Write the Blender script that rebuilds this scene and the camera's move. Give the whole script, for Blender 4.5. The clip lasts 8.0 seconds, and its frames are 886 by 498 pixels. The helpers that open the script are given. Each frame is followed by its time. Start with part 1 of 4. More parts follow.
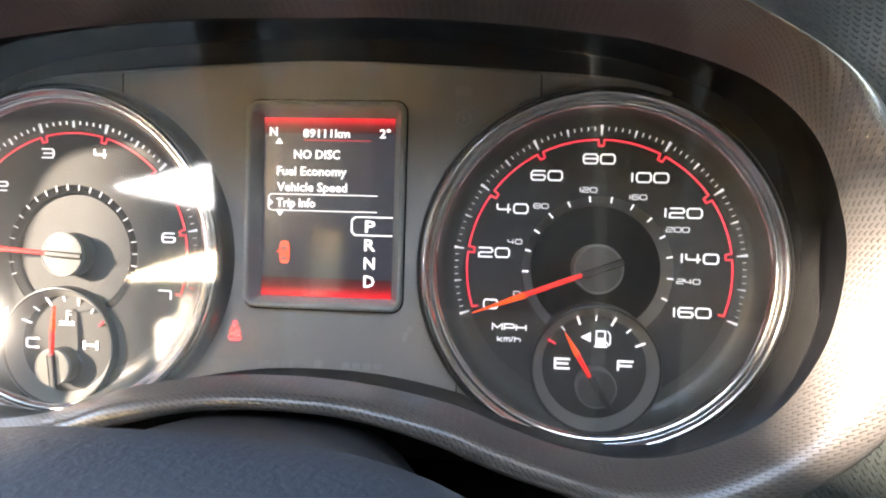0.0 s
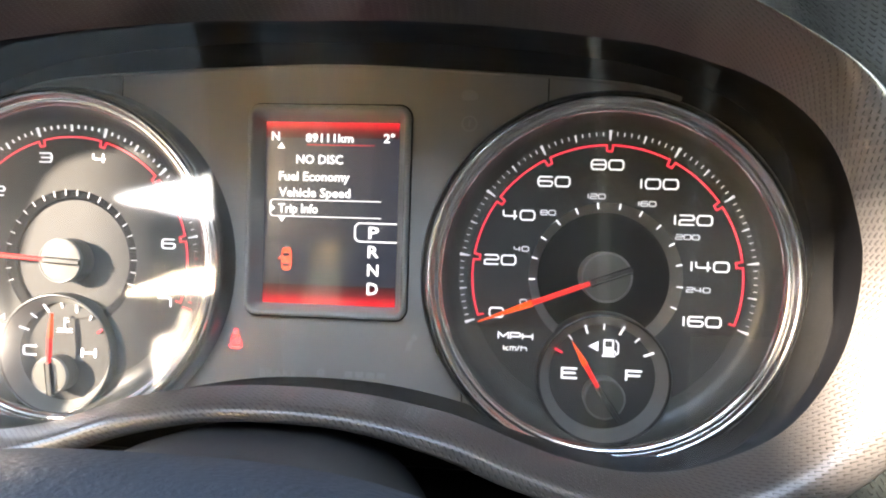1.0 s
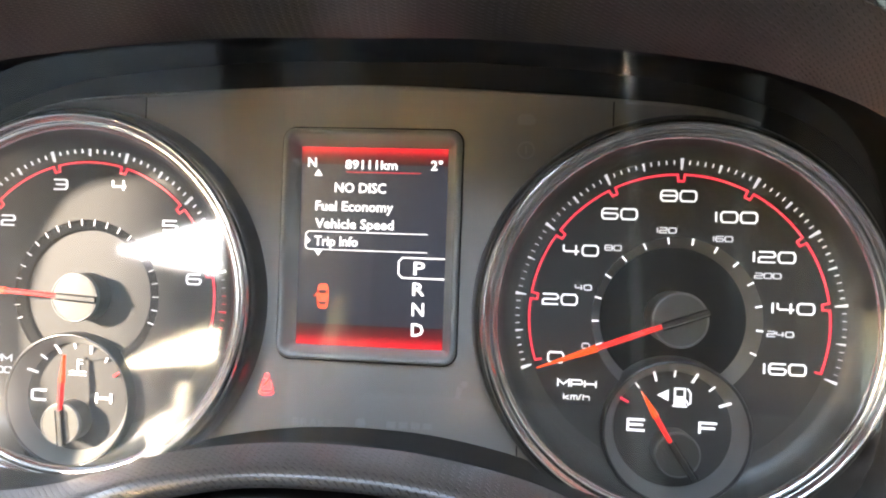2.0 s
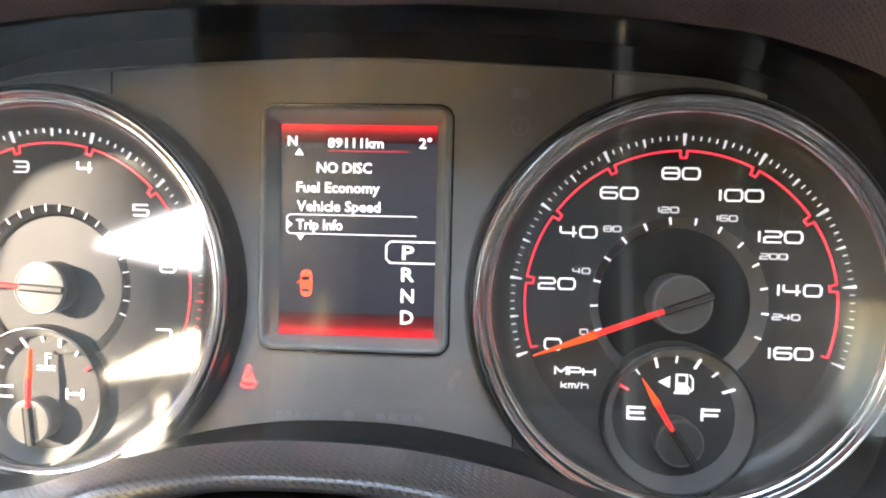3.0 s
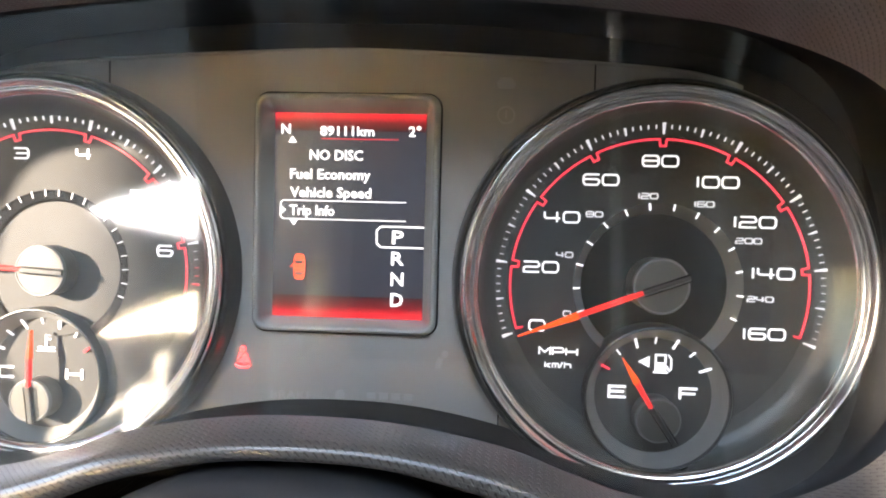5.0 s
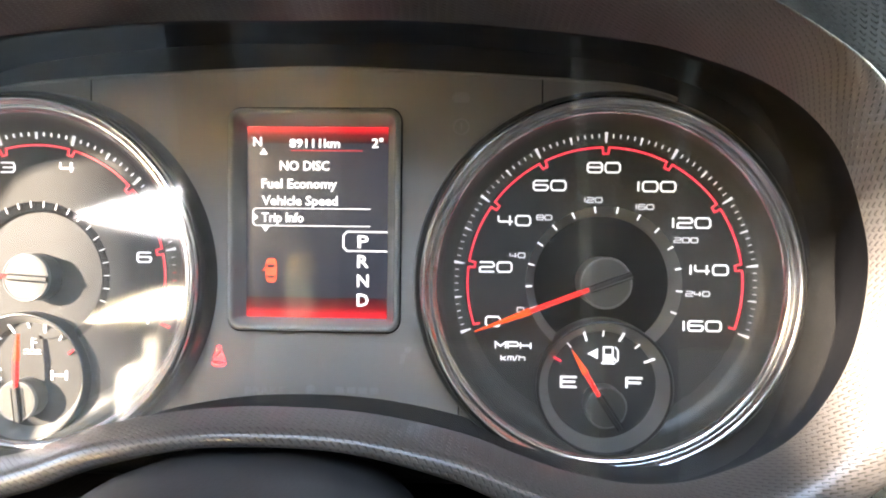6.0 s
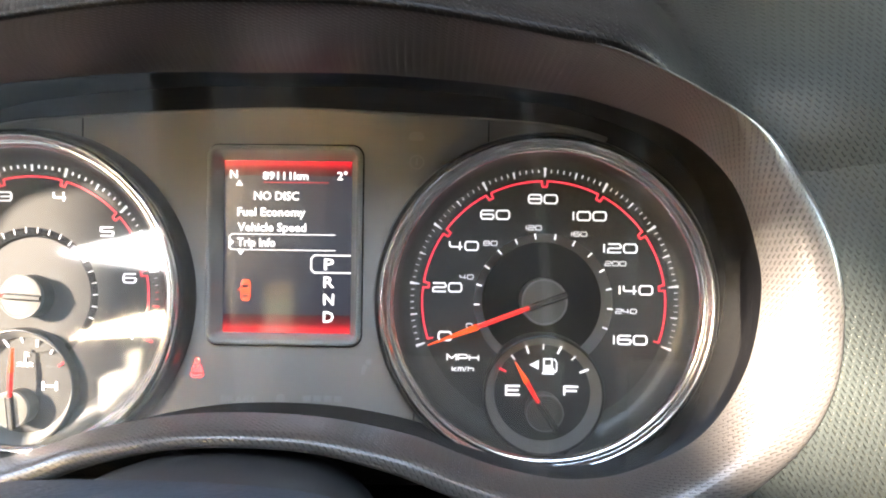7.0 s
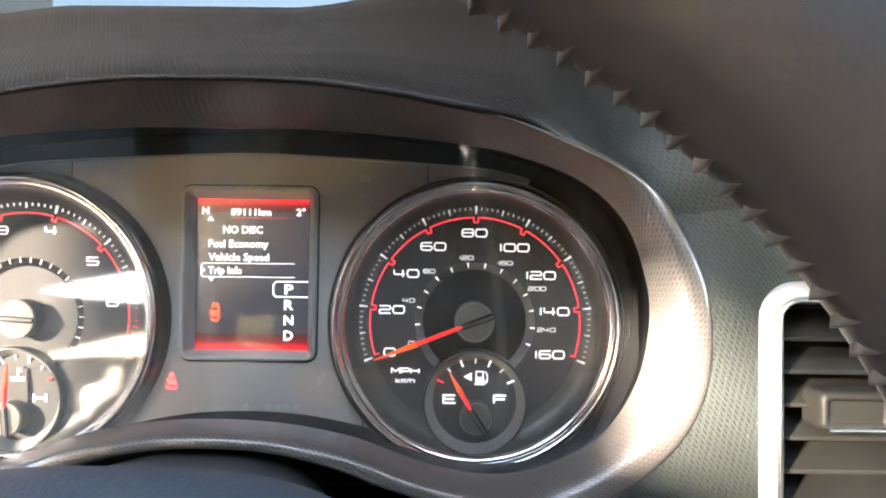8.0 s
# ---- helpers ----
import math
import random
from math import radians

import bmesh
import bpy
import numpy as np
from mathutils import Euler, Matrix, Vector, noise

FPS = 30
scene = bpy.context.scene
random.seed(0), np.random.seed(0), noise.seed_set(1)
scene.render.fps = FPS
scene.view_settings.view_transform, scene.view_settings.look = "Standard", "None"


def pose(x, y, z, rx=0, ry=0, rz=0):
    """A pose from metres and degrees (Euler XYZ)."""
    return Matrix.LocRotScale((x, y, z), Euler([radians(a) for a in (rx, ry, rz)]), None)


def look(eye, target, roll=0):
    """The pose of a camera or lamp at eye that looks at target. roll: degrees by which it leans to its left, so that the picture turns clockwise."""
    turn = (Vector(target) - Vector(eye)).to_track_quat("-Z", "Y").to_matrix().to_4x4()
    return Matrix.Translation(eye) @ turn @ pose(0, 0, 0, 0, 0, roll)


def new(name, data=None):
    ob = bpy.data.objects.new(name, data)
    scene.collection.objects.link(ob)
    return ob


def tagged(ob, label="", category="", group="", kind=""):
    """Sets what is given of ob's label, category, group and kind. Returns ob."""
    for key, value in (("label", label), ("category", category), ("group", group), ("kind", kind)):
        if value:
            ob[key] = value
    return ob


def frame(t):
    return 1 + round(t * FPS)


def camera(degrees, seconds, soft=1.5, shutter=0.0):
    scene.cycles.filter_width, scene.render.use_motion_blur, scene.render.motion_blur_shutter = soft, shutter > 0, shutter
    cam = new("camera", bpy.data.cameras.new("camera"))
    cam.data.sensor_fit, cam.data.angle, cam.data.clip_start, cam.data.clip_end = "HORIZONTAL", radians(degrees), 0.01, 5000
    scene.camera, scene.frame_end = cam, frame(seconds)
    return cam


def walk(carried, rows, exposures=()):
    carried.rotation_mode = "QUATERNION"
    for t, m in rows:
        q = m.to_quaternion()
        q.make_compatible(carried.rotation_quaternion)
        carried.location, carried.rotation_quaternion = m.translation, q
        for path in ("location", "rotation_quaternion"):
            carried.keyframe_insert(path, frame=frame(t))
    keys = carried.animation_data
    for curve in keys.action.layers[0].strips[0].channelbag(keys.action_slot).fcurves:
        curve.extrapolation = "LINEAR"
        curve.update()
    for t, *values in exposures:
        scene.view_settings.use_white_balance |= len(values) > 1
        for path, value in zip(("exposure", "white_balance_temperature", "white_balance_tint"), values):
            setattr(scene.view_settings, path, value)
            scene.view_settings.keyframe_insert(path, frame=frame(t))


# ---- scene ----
cam = camera(70.0, 8.0, soft=2.0)
PATH = [
    (0, (-0.03672, -0.26224, 1.01314), (-0.13349, 0.73277, 0.98885), 1.65),
    (0.5, (-0.04668, -0.25489, 1.01428), (-0.14886, 0.73968, 0.99433), 1.75),
    (1, (-0.03955, -0.25762, 1.01565), (-0.13551, 0.73749, 0.99220), 1.76),
    (1.5, (-0.05379, -0.24914, 1.02632), (-0.14732, 0.74633, 1.00902), 1.84),
    (1.7, (-0.05882, -0.24397, 1.02210), (-0.15650, 0.75123, 1.02839), 2.09),
    (3, (-0.06571, -0.22398, 1.02362), (-0.13509, 0.77319, 0.99453), 1.35),
    (3.5, (-0.06590, -0.22594, 1.01768), (-0.13392, 0.77101, 0.97947), 1.61),
    (4, (-0.06199, -0.22705, 1.01650), (-0.12596, 0.77024, 0.97998), 1.95),
    (4.2, (-0.06349, -0.22877, 1.02004), (-0.12992, 0.76794, 0.97347), 1.95),
    (5.5, (-0.06021, -0.23651, 1.01879), (-0.11370, 0.76174, 0.99350), 1.04),
    (6, (-0.05048, -0.24895, 1.01778), (-0.09594, 0.74982, 0.99777), 0.69),
    (6.5, (-0.04230, -0.26805, 1.02135), (-0.07709, 0.73126, 1.00899), 0.45),
    (7, (-0.03680, -0.27787, 1.02277), (-0.05961, 0.72187, 1.02286), 0.78),
    (7.5, (-0.03739, -0.28762, 1.02518), (-0.04861, 0.71229, 1.03205), 0.84),
    (8, (-0.01595, -0.32033, 1.03005), (-0.01483, 0.67944, 1.05142), 0.72),
]
walk(cam, [(t, look(eye, target, roll)) for t, eye, target, roll in PATH],
     exposures=[(0.0, 5.79, 6850, 14), (1.0, 5.86, 6850, 14), (4.0, 5.92, 6850, 14), (7.0, 6.05, 6850, 14), (8.0, 6.02, 6850, 14)])

# ---- light: low sun from the driver's window, and the sky ----
SUN = Vector((-0.68, -0.70, 0.20)).normalized()
world = bpy.data.worlds.new("sky")
scene.world = world
world.use_nodes = True
wn = world.node_tree
sky = wn.nodes.new("ShaderNodeTexSky")
sky.sky_type = "NISHITA"
sky.sun_disc = False
sky.sun_elevation = math.asin(SUN.z)
sky.sun_rotation = math.atan2(SUN.x, SUN.y)
wn.links.new(sky.outputs[0], wn.nodes["Background"].inputs[0])
wn.nodes["Background"].inputs[1].default_value = 0.15
sun_data = bpy.data.lights.new("sun", "SUN")
sun_data.energy = 4.1
sun_data.angle = radians(3.0)
sun_data.color = (1.0, 0.89, 0.75)
sun = new("sun", sun_data)
sun.matrix_world = look(SUN * 3 + Vector((0, 0, 1)), (0, 0, 1))

# ---- materials ----
LAMP = 0.040  # strength of the backlights beside the daylight


def material(name, base, rough=0.5, metal=0.0, grain=0.0, grain_size=0.001, stain=0.0, stain_size=0.03,
             weave=0.0, weave_size=0.0018, emit=None, power=0.0, coat=0.0, specular=0.5, weave_angle=6.0, weave_dark=0.4, weave_uv=False):
    m = bpy.data.materials.new(name)
    m.use_nodes = True
    n, l = m.node_tree.nodes, m.node_tree.links
    b = n["Principled BSDF"]
    b.inputs["Base Color"].default_value = (*base, 1)
    b.inputs["Roughness"].default_value = rough
    b.inputs["Metallic"].default_value = metal
    b.inputs["Coat Weight"].default_value = coat
    b.inputs["Coat Roughness"].default_value = 0.22
    b.inputs["Specular IOR Level"].default_value = specular
    if emit:
        b.inputs["Emission Color"].default_value = (*emit, 1)
        b.inputs["Emission Strength"].default_value = power * LAMP
    co = n.new("ShaderNodeTexCoord")
    if stain:
        no = n.new("ShaderNodeTexNoise")
        no.inputs["Scale"].default_value = 1 / stain_size
        no.inputs["Detail"].default_value = 6
        l.new(co.outputs["Object"], no.inputs["Vector"])
        mix = n.new("ShaderNodeMix")
        mix.data_type = "RGBA"
        mix.inputs["A"].default_value = (*[c * (1 - stain) for c in base], 1)
        mix.inputs["B"].default_value = (*[min(1, c * (1 + stain)) for c in base], 1)
        l.new(no.outputs["Fac"], mix.inputs["Factor"])
        l.new(mix.outputs["Result"], b.inputs["Base Color"])
        rr = n.new("ShaderNodeMapRange")
        rr.inputs["To Min"].default_value = max(0.02, rough * (1 - stain))
        rr.inputs["To Max"].default_value = min(1, rough * (1 + stain))
        l.new(no.outputs["Fac"], rr.inputs["Value"])
        l.new(rr.outputs["Result"], b.inputs["Roughness"])
    normal = None
    if weave:
        se = n.new("ShaderNodeSeparateXYZ")
        l.new(co.outputs["UV" if weave_uv else "Object"], se.inputs[0])
        across = se.outputs["Y" if weave_uv else "Z"]

        def calc(op, a, b=None, c=None):
            k = n.new("ShaderNodeMath")
            k.operation = op
            for slot, v in enumerate((a, b, c)):
                if v is None:
                    continue
                if isinstance(v, (int, float)):
                    k.inputs[slot].default_value = v
                else:
                    l.new(v, k.inputs[slot])
            return k.outputs[0]

        # chevron rows: v leans up and down along x; each chevron is a raised bar with a dark groove
        ang = radians(weave_angle)
        u = calc("ADD", calc("MULTIPLY", se.outputs["X"], math.cos(ang) / weave_size), calc("MULTIPLY", across, math.sin(ang) / weave_size))
        v = calc("ADD", calc("MULTIPLY", across, math.cos(ang) / weave_size), calc("MULTIPLY", se.outputs["X"], -math.sin(ang) / weave_size))
        fold = calc("PINGPONG", u, 0.5)
        row = calc("ADD", calc("MULTIPLY", v, 1.3), calc("MULTIPLY", fold, 1.3))
        saw = calc("PINGPONG", row, 0.5)
        groove = n.new("ShaderNodeMapRange")
        groove.interpolation_type = "SMOOTHSTEP"
        groove.inputs["From Min"].default_value, groove.inputs["From Max"].default_value = 0.07, 0.18
        l.new(saw, groove.inputs["Value"])
        post = n.new("ShaderNodeMapRange")
        post.interpolation_type = "SMOOTHSTEP"
        post.inputs["From Min"].default_value, post.inputs["From Max"].default_value = 0.56, 0.70
        l.new(calc("FRACT", u), post.inputs["Value"])
        height = calc("MAXIMUM", groove.outputs[0], post.outputs[0])
        bp = n.new("ShaderNodeBump")
        bp.inputs["Strength"].default_value = weave
        bp.inputs["Distance"].default_value = 0.0005
        l.new(height, bp.inputs["Height"])
        normal = bp
        mx = n.new("ShaderNodeMix")
        mx.data_type = "RGBA"
        mx.blend_type = "MULTIPLY"
        l.new(calc("SUBTRACT", 1.0, height), mx.inputs["Factor"])
        src = b.inputs["Base Color"].links
        if src:
            l.new(src[0].from_socket, mx.inputs["A"])
        else:
            mx.inputs["A"].default_value = (*base, 1)
        mx.inputs["B"].default_value = (weave_dark, weave_dark * 0.98, weave_dark * 0.95, 1)
        l.new(mx.outputs["Result"], b.inputs["Base Color"])
    if grain:
        vo = n.new("ShaderNodeTexNoise")
        vo.inputs["Scale"].default_value = 1 / grain_size
        vo.inputs["Detail"].default_value = 3
        l.new(co.outputs["Object"], vo.inputs["Vector"])
        bp = n.new("ShaderNodeBump")
        bp.inputs["Strength"].default_value = grain
        bp.inputs["Distance"].default_value = grain_size * 0.4
        l.new(vo.outputs["Fac"], bp.inputs["Height"])
        if normal:
            l.new(normal.outputs[0], bp.inputs["Normal"])
        normal = bp
    if normal:
        l.new(normal.outputs[0], b.inputs["Normal"])
    return m


M_DIAL = material("dial black", (0.044, 0.043, 0.0402), 0.6, specular=0.06, stain=0.15)
M_BOWL = material("satin dial edge", (0.047, 0.048, 0.042), 0.40, specular=0.4, grain=0.1, grain_size=0.0006)
M_DISC = material("inner disc", (0.0395, 0.0385, 0.036), 0.5, specular=0.1, grain=0.03, grain_size=0.0005, stain=0.2, stain_size=0.012)
# paler copy of the inner disc, making up for light lost in the recess
M_DISC_LIFTED = material("lightened inner disc", (0.066, 0.064, 0.060), 0.5, specular=0.15, grain=0.03, grain_size=0.0005, stain=0.15, stain_size=0.012)
M_STEP = material("recess edge", (0.120, 0.117, 0.107), 0.36, specular=0.6, grain=0.1, grain_size=0.0005)
M_SLOPE = material("small dial edge", (0.15, 0.147, 0.134), 0.36, specular=0.7, grain=0.1, grain_size=0.0005)
M_PANEL = material("charcoal panel", (0.26, 0.242, 0.218), 0.6, specular=0.25, grain=0.3, grain_size=0.0005, stain=0.12, stain_size=0.05)
M_CHROME = material("chrome", (0.95, 0.955, 0.96), 0.18, metal=1.0, stain=0.25, stain_size=0.02)
M_GLOSS = material("gloss black", (0.008, 0.008, 0.009), 0.12, stain=0.3, stain_size=0.02)
M_WELL = material("satin black well", (0.004, 0.004, 0.0045), 0.5, specular=0.03, grain=0.1, grain_size=0.0008, stain=0.3)
M_RING = material("satin black ring", (0.012, 0.012, 0.0115), 0.28, grain=0.1, grain_size=0.0005)
M_FRAME = material("screen frame", (0.25, 0.25, 0.228), 0.36, grain=0.2, grain_size=0.0005, stain=0.1)
# paler than the cap: its rim highlight is put into the colour
M_EDGE = material("cap edge", (0.10, 0.10, 0.095), 0.35, grain=0.1, grain_size=0.0004)
M_CAP = material("needle cap", (0.054, 0.052, 0.045), 0.45, specular=0.3, grain=0.15, grain_size=0.0004)
M_TAIL = material("needle tail", (0.022, 0.0215, 0.019), 0.4, specular=0.3, stain=0.1)
M_WHITE = material("backlit white print", (0.8, 0.8, 0.8), 0.5, emit=(0.95, 0.96, 1.0), power=0.5)
M_GREY = material("pale print", (0.4, 0.4, 0.4), 0.5, emit=(0.92, 0.93, 1.0), power=0.36)
M_RED = material("backlit red print", (0.35, 0.02, 0.02), 0.5, emit=(1.0, 0.045, 0.08), power=0.65)
M_NEEDLE = material("lit orange needle", (0.30, 0.016, 0.006), 0.6, specular=0.1, emit=(1.0, 0.11, 0.02), power=0.6)
M_NEEDLE_ROOT = material("lit red needle root", (0.28, 0.012, 0.010), 0.6, specular=0.1, emit=(1.0, 0.035, 0.03), power=0.55)
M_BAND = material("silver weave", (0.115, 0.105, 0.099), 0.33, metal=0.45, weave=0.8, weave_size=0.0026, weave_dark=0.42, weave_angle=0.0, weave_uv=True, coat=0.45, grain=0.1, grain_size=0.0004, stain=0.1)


def shade_upwards(m, z0, z1, shade_tone):
    """Paint shade into a woven silver finish: between two heights it darkens and loses metal and coat."""
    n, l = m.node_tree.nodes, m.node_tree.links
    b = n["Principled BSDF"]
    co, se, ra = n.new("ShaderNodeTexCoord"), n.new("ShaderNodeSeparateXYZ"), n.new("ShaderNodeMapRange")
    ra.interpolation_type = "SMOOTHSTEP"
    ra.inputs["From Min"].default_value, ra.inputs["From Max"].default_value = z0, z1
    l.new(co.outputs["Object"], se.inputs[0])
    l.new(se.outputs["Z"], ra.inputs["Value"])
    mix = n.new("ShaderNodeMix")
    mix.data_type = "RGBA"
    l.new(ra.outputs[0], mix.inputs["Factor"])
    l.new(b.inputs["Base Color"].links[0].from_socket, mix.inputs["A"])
    mix.inputs["B"].default_value = (*shade_tone, 1)
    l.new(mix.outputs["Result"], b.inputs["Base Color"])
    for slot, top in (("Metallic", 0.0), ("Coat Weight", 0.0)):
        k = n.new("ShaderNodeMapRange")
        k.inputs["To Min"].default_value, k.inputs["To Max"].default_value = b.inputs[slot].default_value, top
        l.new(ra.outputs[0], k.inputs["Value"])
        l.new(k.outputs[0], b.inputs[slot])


# shade under the brow, put into the colour of the bezel's top
shade_upwards(M_BAND, 1.062, 1.096, (0.034, 0.031, 0.0295))
M_DASH = material("grey green weave", (0.0240, 0.0282, 0.0262), 0.42, specular=0.35, weave=1.0, weave_size=0.0028, weave_dark=0.3, weave_angle=-12.0, grain=0.1, grain_size=0.0005, stain=0.12)
M_HOOD = material("dark woven plastic", (0.0132, 0.0121, 0.0117), 0.55, grain=0.2, grain_size=0.0010, stain=0.15, specular=0.15, weave=0.9, weave_size=0.0030, weave_dark=0.4, weave_angle=-10.0)


def light_across(m, x0, x1, ratio):
    """Paint a change of light across a moulding: its colour is multiplied up to ratio between x0 and x1."""
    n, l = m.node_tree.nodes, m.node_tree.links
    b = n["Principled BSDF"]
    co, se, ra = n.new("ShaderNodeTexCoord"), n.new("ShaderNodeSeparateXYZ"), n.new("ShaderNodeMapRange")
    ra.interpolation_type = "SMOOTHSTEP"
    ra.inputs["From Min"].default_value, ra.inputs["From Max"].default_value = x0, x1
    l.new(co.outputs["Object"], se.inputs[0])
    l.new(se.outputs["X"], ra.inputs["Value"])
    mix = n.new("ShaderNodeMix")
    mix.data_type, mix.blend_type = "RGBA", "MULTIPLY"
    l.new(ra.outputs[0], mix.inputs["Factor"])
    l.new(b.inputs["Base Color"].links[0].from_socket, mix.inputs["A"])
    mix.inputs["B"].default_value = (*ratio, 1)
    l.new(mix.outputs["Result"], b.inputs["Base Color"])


# the dash weave darkened as if in shade, lightening to the right
M_DASH_SHADED = material("shaded dash weave", (0.0105, 0.0091, 0.0086), 0.5, grain=0.15, grain_size=0.0006, stain=0.13, specular=0.16, weave=1.0, weave_size=0.0028, weave_dark=0.3, weave_angle=-12.0)
light_across(M_DASH_SHADED, 0.010, 0.095, (2.28, 3.08, 3.02))
M_SHROUD = material("column plastic", (0.034, 0.034, 0.036), 0.42, specular=0.35, grain=0.2, grain_size=0.0008, stain=0.15)
M_LEATHER = material("wheel leather", (0.0105, 0.0100, 0.0106), 0.5, grain=0.22, grain_size=0.0012, stain=0.08, stain_size=0.02)
M_PAD = material("airbag pad", (0.030, 0.037, 0.049), 0.6, specular=0.15, grain=0.45, grain_size=0.0016, stain=0.2)
M_THREAD = material("brown thread", (0.021, 0.018, 0.0155), 0.7, grain=0.4, grain_size=0.0004)
M_VENT = material("vent black", (0.0165, 0.0165, 0.0150), 0.45, specular=0.25, grain=0.3, grain_size=0.0008, stain=0.2)
M_SILVER = material("satin silver", (0.62, 0.62, 0.6), 0.3, metal=0.7, stain=0.1)
M_STREAK = material("pale streak source", (0.46, 0.47, 0.45), 0.5, metal=0.6, stain=0.1)
# unseen walls made pale as reflectors for the chrome and dials
M_DOOR = material("pale grey door trim", (0.36, 0.345, 0.32), 0.8, stain=0.06, stain_size=0.1)
M_CABIN = material("cabin trim", (0.09, 0.086, 0.082), 0.7, grain=0.3, grain_size=0.003, stain=0.2, stain_size=0.1)
M_LINER = material("pale roof lining", (0.5, 0.48, 0.45), 0.9, grain=0.3, grain_size=0.003, stain=0.08, stain_size=0.1)
M_SCREEN = material("screen black", (0.003, 0.004, 0.007), 0.28, specular=0.9, emit=(0.025, 0.029, 0.048), power=0.5)
M_TEXT = material("screen text", (0.5, 0.5, 0.5), 0.4, emit=(1.0, 1.0, 1.0), power=1.1)
M_SCARLET = material("screen scarlet", (0.3, 0.02, 0.02), 0.4, emit=(1.0, 0.1, 0.03), power=1.0)
M_TELL = material("lit telltale", (0.5, 0.02, 0.02), 0.5, emit=(1.0, 0.05, 0.05), power=2.8)


def glow_fade(name):
    """Red screen bar whose glow fades along its height."""
    m = material(name, (0.05, 0.004, 0.004), 0.3)
    n, l = m.node_tree.nodes, m.node_tree.links
    b = n["Principled BSDF"]
    co = n.new("ShaderNodeTexCoord")
    se = n.new("ShaderNodeSeparateXYZ")
    l.new(co.outputs["Generated"], se.inputs[0])
    ra = n.new("ShaderNodeValToRGB")
    ra.color_ramp.elements[0].color = (0.004, 0.002, 0.004, 1)
    ra.color_ramp.elements[1].color = (0.70, 0.014, 0.022, 1)
    ra.color_ramp.elements.new(0.5).color = (0.11, 0.005, 0.008, 1)
    l.new(se.outputs["Z"], ra.inputs[0])
    l.new(ra.outputs[0], b.inputs["Emission Color"])
    b.inputs["Emission Strength"].default_value = 0.9 * LAMP
    return m


def glass(name, gloss=1.0, dust_veil=0.0, tint=1.0, rough=0.015):
    m = bpy.data.materials.new(name)
    m.use_nodes = True
    n, l = m.node_tree.nodes, m.node_tree.links
    n.clear()
    out = n.new("ShaderNodeOutputMaterial")
    mix = n.new("ShaderNodeMixShader")
    tr = n.new("ShaderNodeBsdfTransparent")
    tr.inputs["Color"].default_value = (tint, tint, tint, 1)
    gl = n.new("ShaderNodeBsdfGlossy")
    gl.inputs["Roughness"].default_value = rough
    fr = n.new("ShaderNodeFresnel")
    fr.inputs["IOR"].default_value = 1.45
    mu = n.new("ShaderNodeMath")
    mu.operation = "MULTIPLY"
    mu.inputs[1].default_value = gloss
    l.new(fr.outputs[0], mu.inputs[0])
    l.new(mu.outputs[0], mix.inputs[0])
    l.new(tr.outputs[0], mix.inputs[1])
    l.new(gl.outputs[0], mix.inputs[2])
    last = mix.outputs[0]
    # dust, raised to a diffuse veil standing in for mirrored cabin haze
    if dust_veil:
        df = n.new("ShaderNodeBsdfDiffuse")
        df.inputs["Color"].default_value = (0.75, 0.72, 0.66, 1)
        co = n.new("ShaderNodeTexCoord")
        no = n.new("ShaderNodeTexNoise")
        no.inputs["Scale"].default_value = 22
        no.inputs["Detail"].default_value = 2
        l.new(co.outputs["Object"], no.inputs["Vector"])
        ra = n.new("ShaderNodeMapRange")
        ra.inputs["From Min"].default_value, ra.inputs["From Max"].default_value = 0.3, 0.75
        ra.inputs["To Min"].default_value, ra.inputs["To Max"].default_value = dust_veil * 0.6, dust_veil * 1.5
        l.new(no.outputs["Fac"], ra.inputs["Value"])
        mix2 = n.new("ShaderNodeMixShader")
        l.new(ra.outputs[0], mix2.inputs[0])
        l.new(last, mix2.inputs[1])
        l.new(df.outputs[0], mix2.inputs[2])
        last = mix2.outputs[0]
    l.new(last, out.inputs[0])
    return m


M_LENS = glass("clear cover", 2.4, 0.0135, rough=0.05)
# panes dimmed by hand to weigh the light let into the cabin
M_PANE = glass("window glass", 1.0, tint=0.038)
M_DARK = glass("dark tinted window glass", 1.0, tint=0.2)
M_DIM_REAR = glass("dimmed rear pane", 1.0, tint=0.12)
M_DIM_MOST = glass("faintest rear pane", 1.0, tint=0.03)
M_CLEAR = glass("clear window glass", 1.0, tint=0.85)
M_TINT = glass("tinted window glass", 1.0, tint=0.8)
M_FADE = glow_fade("screen red fade")

# ---- builders: x right, z up, y away from the driver; H is the height of the dial pivots ----
H = 1.0


def thing(name, at, label, category, group="", kind=""):
    ob = new(name)
    ob.location = at
    ob.empty_display_size = 0.01
    return tagged(ob, label, category, group, kind)


def base_of(ob):
    return Vector(ob.location) if ob.parent is None else base_of(ob.parent)


def part(name, bm, mat, parent, label="", smooth=True, bevel=0.0):
    me = bpy.data.meshes.new(name)
    bm.normal_update()
    bm.to_mesh(me)
    bm.free()
    for p in me.polygons:
        p.use_smooth = smooth
    if mat:
        me.materials.append(mat)
    ob = new(name, me)
    if parent is not None:
        ob.parent = parent
        if parent.parent is None:
            ob.matrix_parent_inverse = Matrix.Translation(-Vector(parent.location))
    if label:
        tagged(ob, label)
    if bevel:
        md = ob.modifiers.new("bevel", "BEVEL")
        md.width, md.segments, md.limit_method = bevel, 2, "ANGLE"
    return ob


